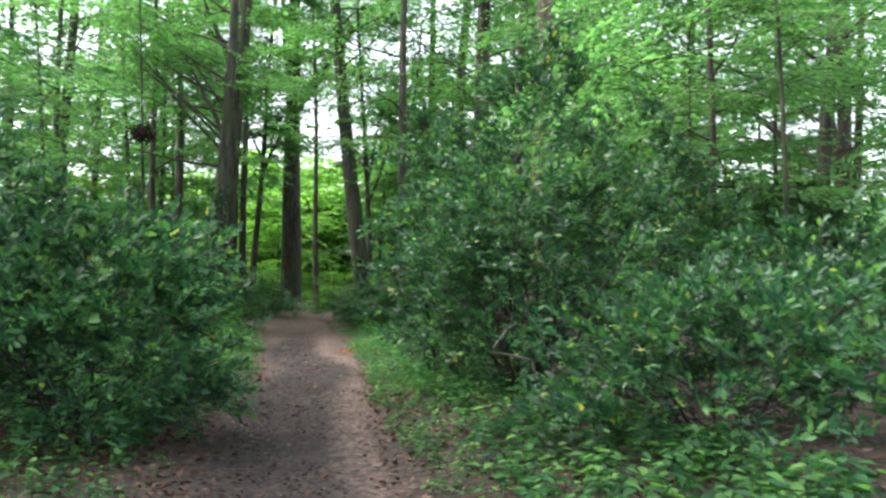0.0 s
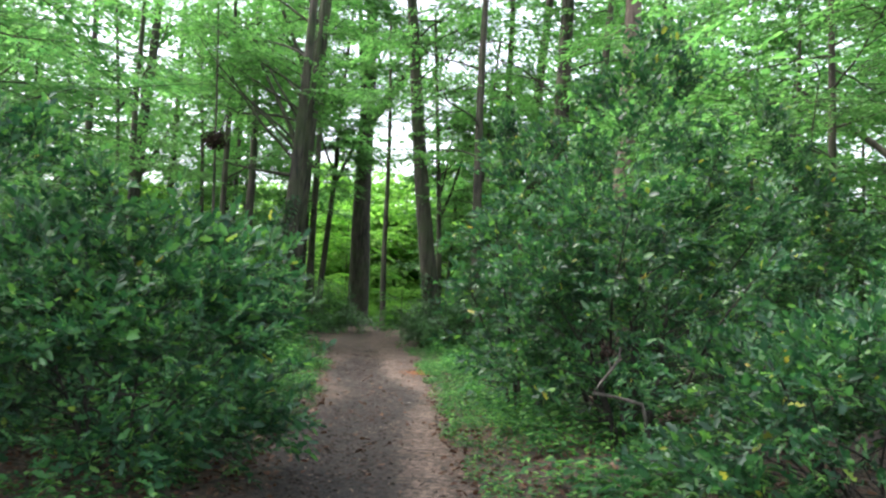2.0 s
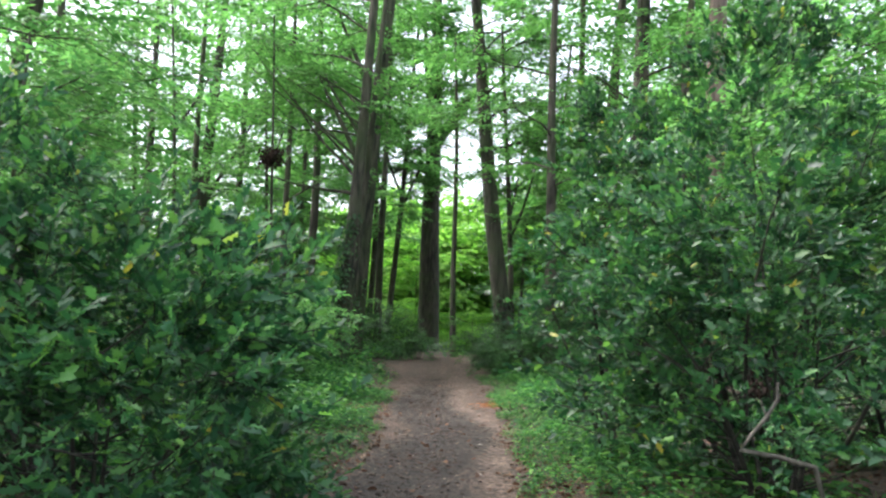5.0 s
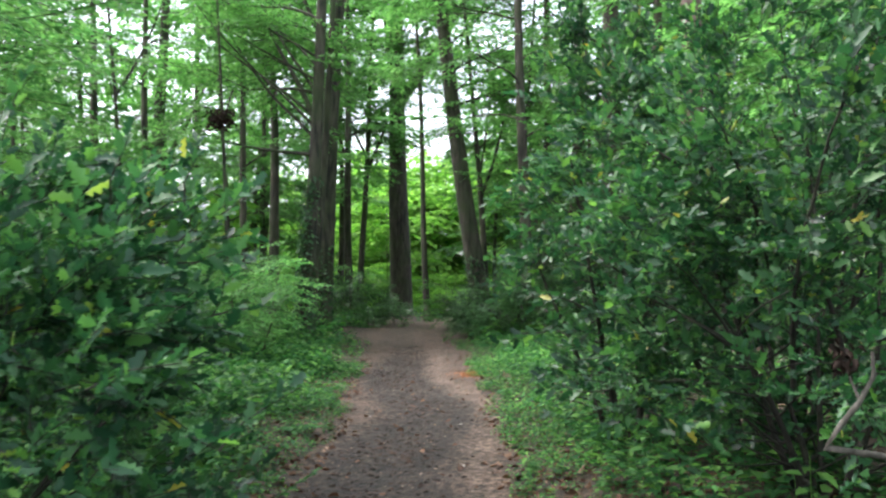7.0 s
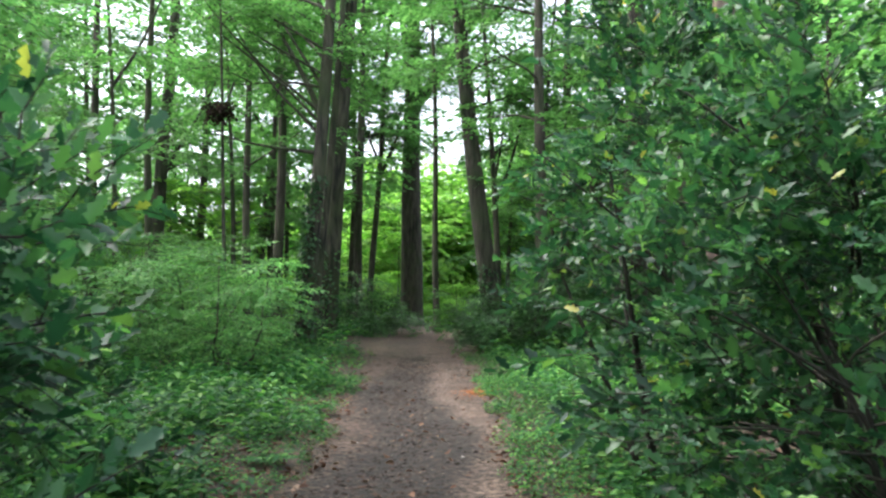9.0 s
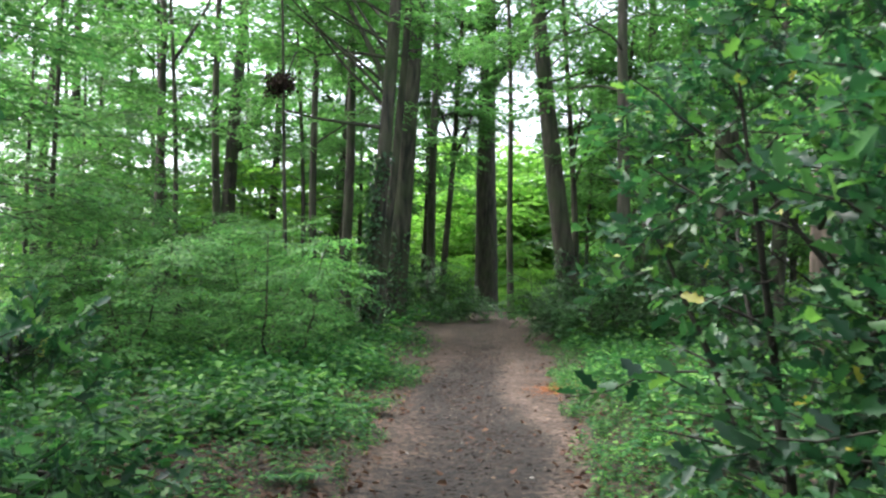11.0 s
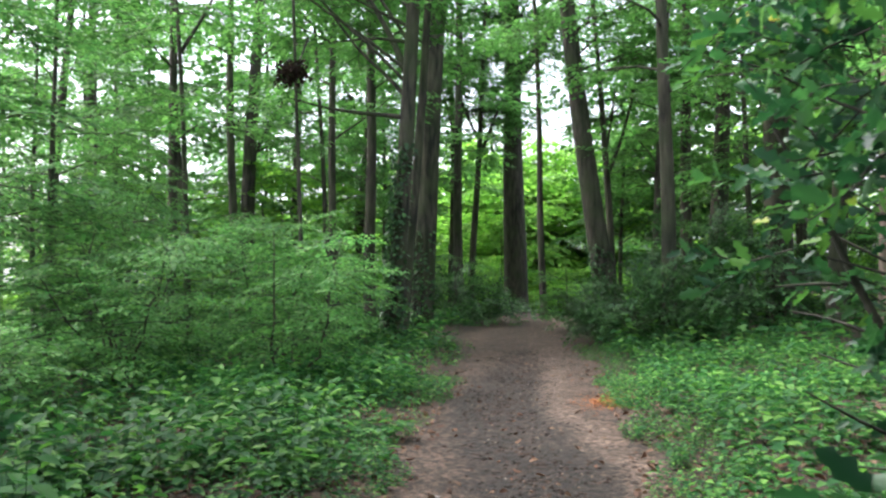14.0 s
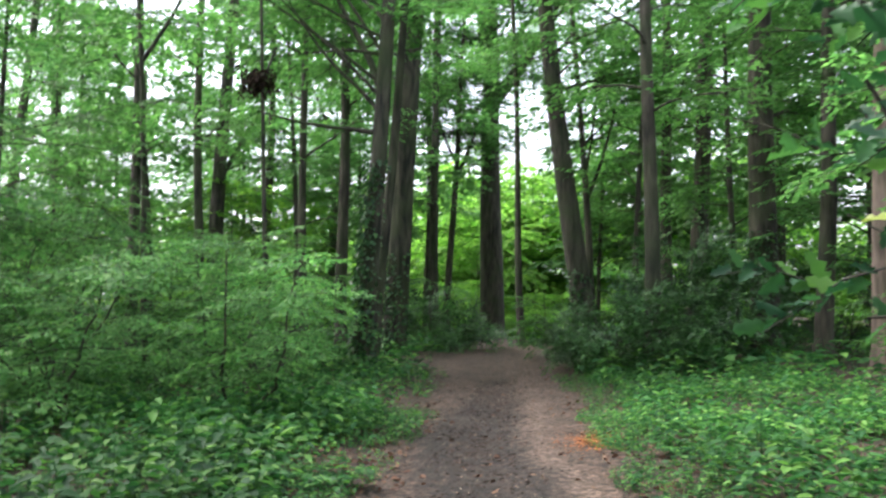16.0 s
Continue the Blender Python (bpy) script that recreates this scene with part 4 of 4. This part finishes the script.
def dead_branch():
    rng = np.random.default_rng(80)
    root = new("dead_branch")
    root.location = (0.56, 7.3, float(height(0.56, 7.3)))
    tagged(root, "crooked bleached dead branch with withered brown leaves", "branch")
    s = Shape()
    tube(s, [(0.34, 0.1, -0.05), (0.3, 0.04, 0.3), (0.22, 0, 0.6), (0.05, 0.0, 0.64), (-0.14, 0.0, 0.67), (-0.08, 0.01, 0.75), (-0.01, 0.0, 0.84), (0.05, 0.02, 0.93), (0.06, 0.05, 1.02)],
         [0.014, 0.014, 0.014, 0.013, 0.014, 0.012, 0.011, 0.009, 0.006], 7)
    tube(s, [(-0.01, 0, 0.84), (-0.03, 0.03, 0.92), (-0.05, 0.03, 1.0)], [0.007, 0.005, 0.004], 5)
    part("wood", s, DEAD_WOOD, root, smooth=True)
    w = Shape()
    n = 40
    p = np.array((-0.05, 0.03, 1.0)) + rng.normal(0, 1, (n, 3)) * (0.028, 0.028, 0.03)
    scatter(w, [blade_oval(0.55, 0.3, 0.3)], p, turns(rng.uniform(0, 6.28, n), rng.uniform(-1.4, 0.2, n), rng.normal(0, 0.7, n)), rng.uniform(0.03, 0.05, n), rng)
    part("withered_leaves", w, DEAD_BROWN, root, "withered brown leaves")


dead_branch()


def fern(x, y, size, seed, label="bright green fern with arching fronds among leaf litter"):
    rng = np.random.default_rng(seed)
    root = new("fern")
    root.location = (x, y, float(height(x, y)))
    tagged(root, label, "fern", "ferns")
    v, f = blade_plain(0.34)
    for i in range(7):
        s = Shape()
        a = i * 0.9 + rng.uniform(-0.2, 0.2)
        q = wander((0, 0, 0), a, rng.uniform(0.8, 1.1), size * rng.uniform(0.8, 1.1), 9, rng, 0.05, -0.16)
        tube(s, q, np.linspace(0.004, 0.001, len(q)), 3)
        for k in range(2, len(q)):
            way = q[k] - q[k - 1]
            h = math.atan2(way[1], way[0])
            for side in (1.2, -1.2):
                m = turns(h + side, rng.normal(0, 0.1), rng.normal(0, 0.2))
                s.add((v * size * 0.34 * math.sin(0.5 + 2.4 * k / len(q))) @ m.T + q[k], f)
        part("frond", s, PLANT, root)


for i, (x, y, size) in enumerate(((-3.75, 15.1, 0.4), (-4.5, 13.6, 0.34), (-5.3, 16.4, 0.4), (-1.2, 16.9, 0.36), (-0.3, 19.0, 0.42), (-6.2, 20.6, 0.4), (-0.9, 22.0, 0.42), (-3.1, 11.9, 0.3))):
    fern(x, y, size, 500 + i)


def shoot(x, y, heading, climb, length, seed):
    """A pale green new shoot of holly with large soft leaves."""
    rng = np.random.default_rng(seed)
    root = new("holly_shoot")
    root.location = (x, y, float(height(x, y)))
    tagged(root, "pale green new holly shoot with soft leaves", "shoot", "holly shoots")
    s, t = Shape(), Shape()
    q = wander((0, 0, -0.02), heading, climb, length, 8, rng, 0.08, -0.05)
    tube(t, q, np.linspace(0.005, 0.002, len(q)), 5)
    v, f = blade_holly(0.07)
    for k in range(3, len(q)):
        for side in (0.7, -0.8):
            m = turns(heading + side + rng.normal(0, 0.2), rng.uniform(-0.1, 0.4), rng.normal(0, 0.3))
            s.add((v * rng.uniform(0.07, 0.1)) @ m.T + q[k], f)
    part("stem", t, PLANT, root, smooth=True)
    part("foliage", s, PLANT, root, "fresh pale green leaves")


for i, (x, y, h, cl, n) in enumerate(((-2.65, 8.7, 0.7, 0.9, 0.5), (-2.5, 9.0, 0.4, 0.7, 0.5), (-2.9, 9.3, 1.2, 1.0, 0.55), (-3.3, 9.9, 0.3, 0.8, 0.6), (0.35, 8.2, 3.0, 1.1, 0.6), (0.1, 8.9, 3.4, 1.0, 0.5), (0.9, 5.9, 2.6, 1.0, 0.6))):
    shoot(x, y, h, cl, n, 520 + i)


def ivy(x, y, diam, lean, top, seed):
    """Ivy that climbs a trunk."""
    rng = np.random.default_rng(seed)
    root = new("ivy")
    root.location = (x, y, float(height(x, y)))
    tagged(root, "dark ivy climbing a mossy tree trunk", "ivy", "climbing ivy")
    n = int(150 * top)
    z = top * rng.uniform(0, 1, n) ** 1.3
    a = rng.normal(0, 1, n) * 0.9 - 1.9 + 0.5 * np.sin(z * 1.7)
    r = diam / 2 * (1 - 0.03 * z) * (1 + 0.5 * np.exp(-z / 0.28)) + rng.uniform(0.01, 0.07, n)
    p = np.stack([lean * z + np.cos(a) * r, np.sin(a) * r, z], -1)
    s, t = Shape(), Shape()
    scatter(s, [blade_oval(0.95, 0.15, 0.2)], p, turns(a + rng.normal(0, 0.6, n), rng.normal(-0.7, 0.35, n), rng.normal(0, 0.4, n)), rng.uniform(0.07, 0.13, n), rng)
    for k in range(4):
        zz = np.linspace(0, top * rng.uniform(0.7, 1), 12)
        aa = -1.9 + (k - 1.5) * 0.5 + 0.25 * np.sin(zz * 1.3 + k)
        rr = diam / 2 * (1 - 0.03 * zz) * (1 + 0.5 * np.exp(-zz / 0.28)) + 0.012
        tube(t, np.stack([lean * zz + np.cos(aa) * rr, np.sin(aa) * rr, zz], -1), np.linspace(0.016, 0.005, 12), 5)
    part("stem", t, TWIG, root, smooth=True)
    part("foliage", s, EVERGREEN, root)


ivy(-7.25, 25.2, 0.42, 0.072, 4.5, 541)
ivy(-8.80, 32.2, 0.76, 0.074, 3.0, 542)
ivy(1.38, 31.0, 0.77, 0.022, 3.2, 543)
ivy(-3.47, 37.0, 0.80, -0.105, 2.6, 544)

# a tuft where the path goes over its crest, its sunlight painted as pale leaves
holly("small tuft of leaves painted pale as sunlit at the path's crest", -4.75, 42.4, 0.22, 0.2, 0.6, 230, 34, 3, size=0.3, leaf=SUNLIT_LEAF, group="", name="sunlit_tuft", kinds=[FINE[0]], kind_twigs=[FINE_TWIG[0]])


def crumbs(name, label, material, count, seed, lo, hi, side, spread):
    """Small clods, bark bits and broken leaves trodden into the path."""
    rng = np.random.default_rng(seed)
    y = 3 + 23 * rng.uniform(0, 1, count) ** 1.15
    x = centre(y) + (muddy(y) if side < 0 else side) + rng.normal(0, spread, count)
    keep = ~off_path(x, y, 0.15) & (lumps(x, y, 3.3, seed) + rng.uniform(-0.5, 0.5, count) > -0.1)
    x, y = x[keep], y[keep]
    k = len(x)
    v = np.array([(1, 0, 0), (0.3, 0.8, 0.1), (-0.8, 0.5, 0), (-0.7, -0.6, 0), (0.4, -0.8, 0.1), (0, 0, 0.5)])
    f = np.array([(0, 1, 5), (1, 2, 5), (2, 3, 5), (3, 4, 5), (4, 0, 5)])
    s = Shape()
    scatter(s, [(v, f), (v * (1.6, 0.5, 0.5), f)], np.stack([x, y, height(x, y) - 0.001], -1), turns(rng.uniform(0, 6.28, k), rng.normal(0, 0.12, k), rng.normal(0, 0.12, k)),
            lo + (hi - lo) * rng.uniform(0, 1, k) ** 2.5, rng)
    return tagged(new(name, s.mesh(name, material)), label, "soil crumbs", kind="stuff")


crumbs("soil_clods", "dark muddy clods along the worn middle of the path", CLOD, 13000, 91, 0.007, 0.034, -0.3, 0.33)
crumbs("path_debris", "pale broken bits of leaf and bark on the path", CHAFF, 6500, 92, 0.005, 0.02, 0.1, 0.5)


def pebbles():
    rng = np.random.default_rng(81)
    n = 16
    y = 4 + 20 * rng.uniform(0, 1, n)
    x = centre(y) + rng.uniform(-0.9, 0.9, n)
    ico = bmesh.new()
    bmesh.ops.create_icosphere(ico, subdivisions=1, radius=1)
    v = np.array([q.co for q in ico.verts]) * (1, 0.75, 0.45)
    f = np.array([[q.index for q in g.verts] for g in ico.faces])
    ico.free()
    s = Shape()
    scatter(s, [(v, f)], np.stack([x, y, height(x, y) + 0.002], -1), turns(rng.uniform(0, 6.28, n), rng.normal(0, 0.2, n), rng.normal(0, 0.2, n)), rng.uniform(0.006, 0.024, n), rng)
    return tagged(new("pebbles", s.mesh("pebbles", PEBBLE, True)), "small pale stones pressed into the path", "stones", kind="stuff")


pebbles()
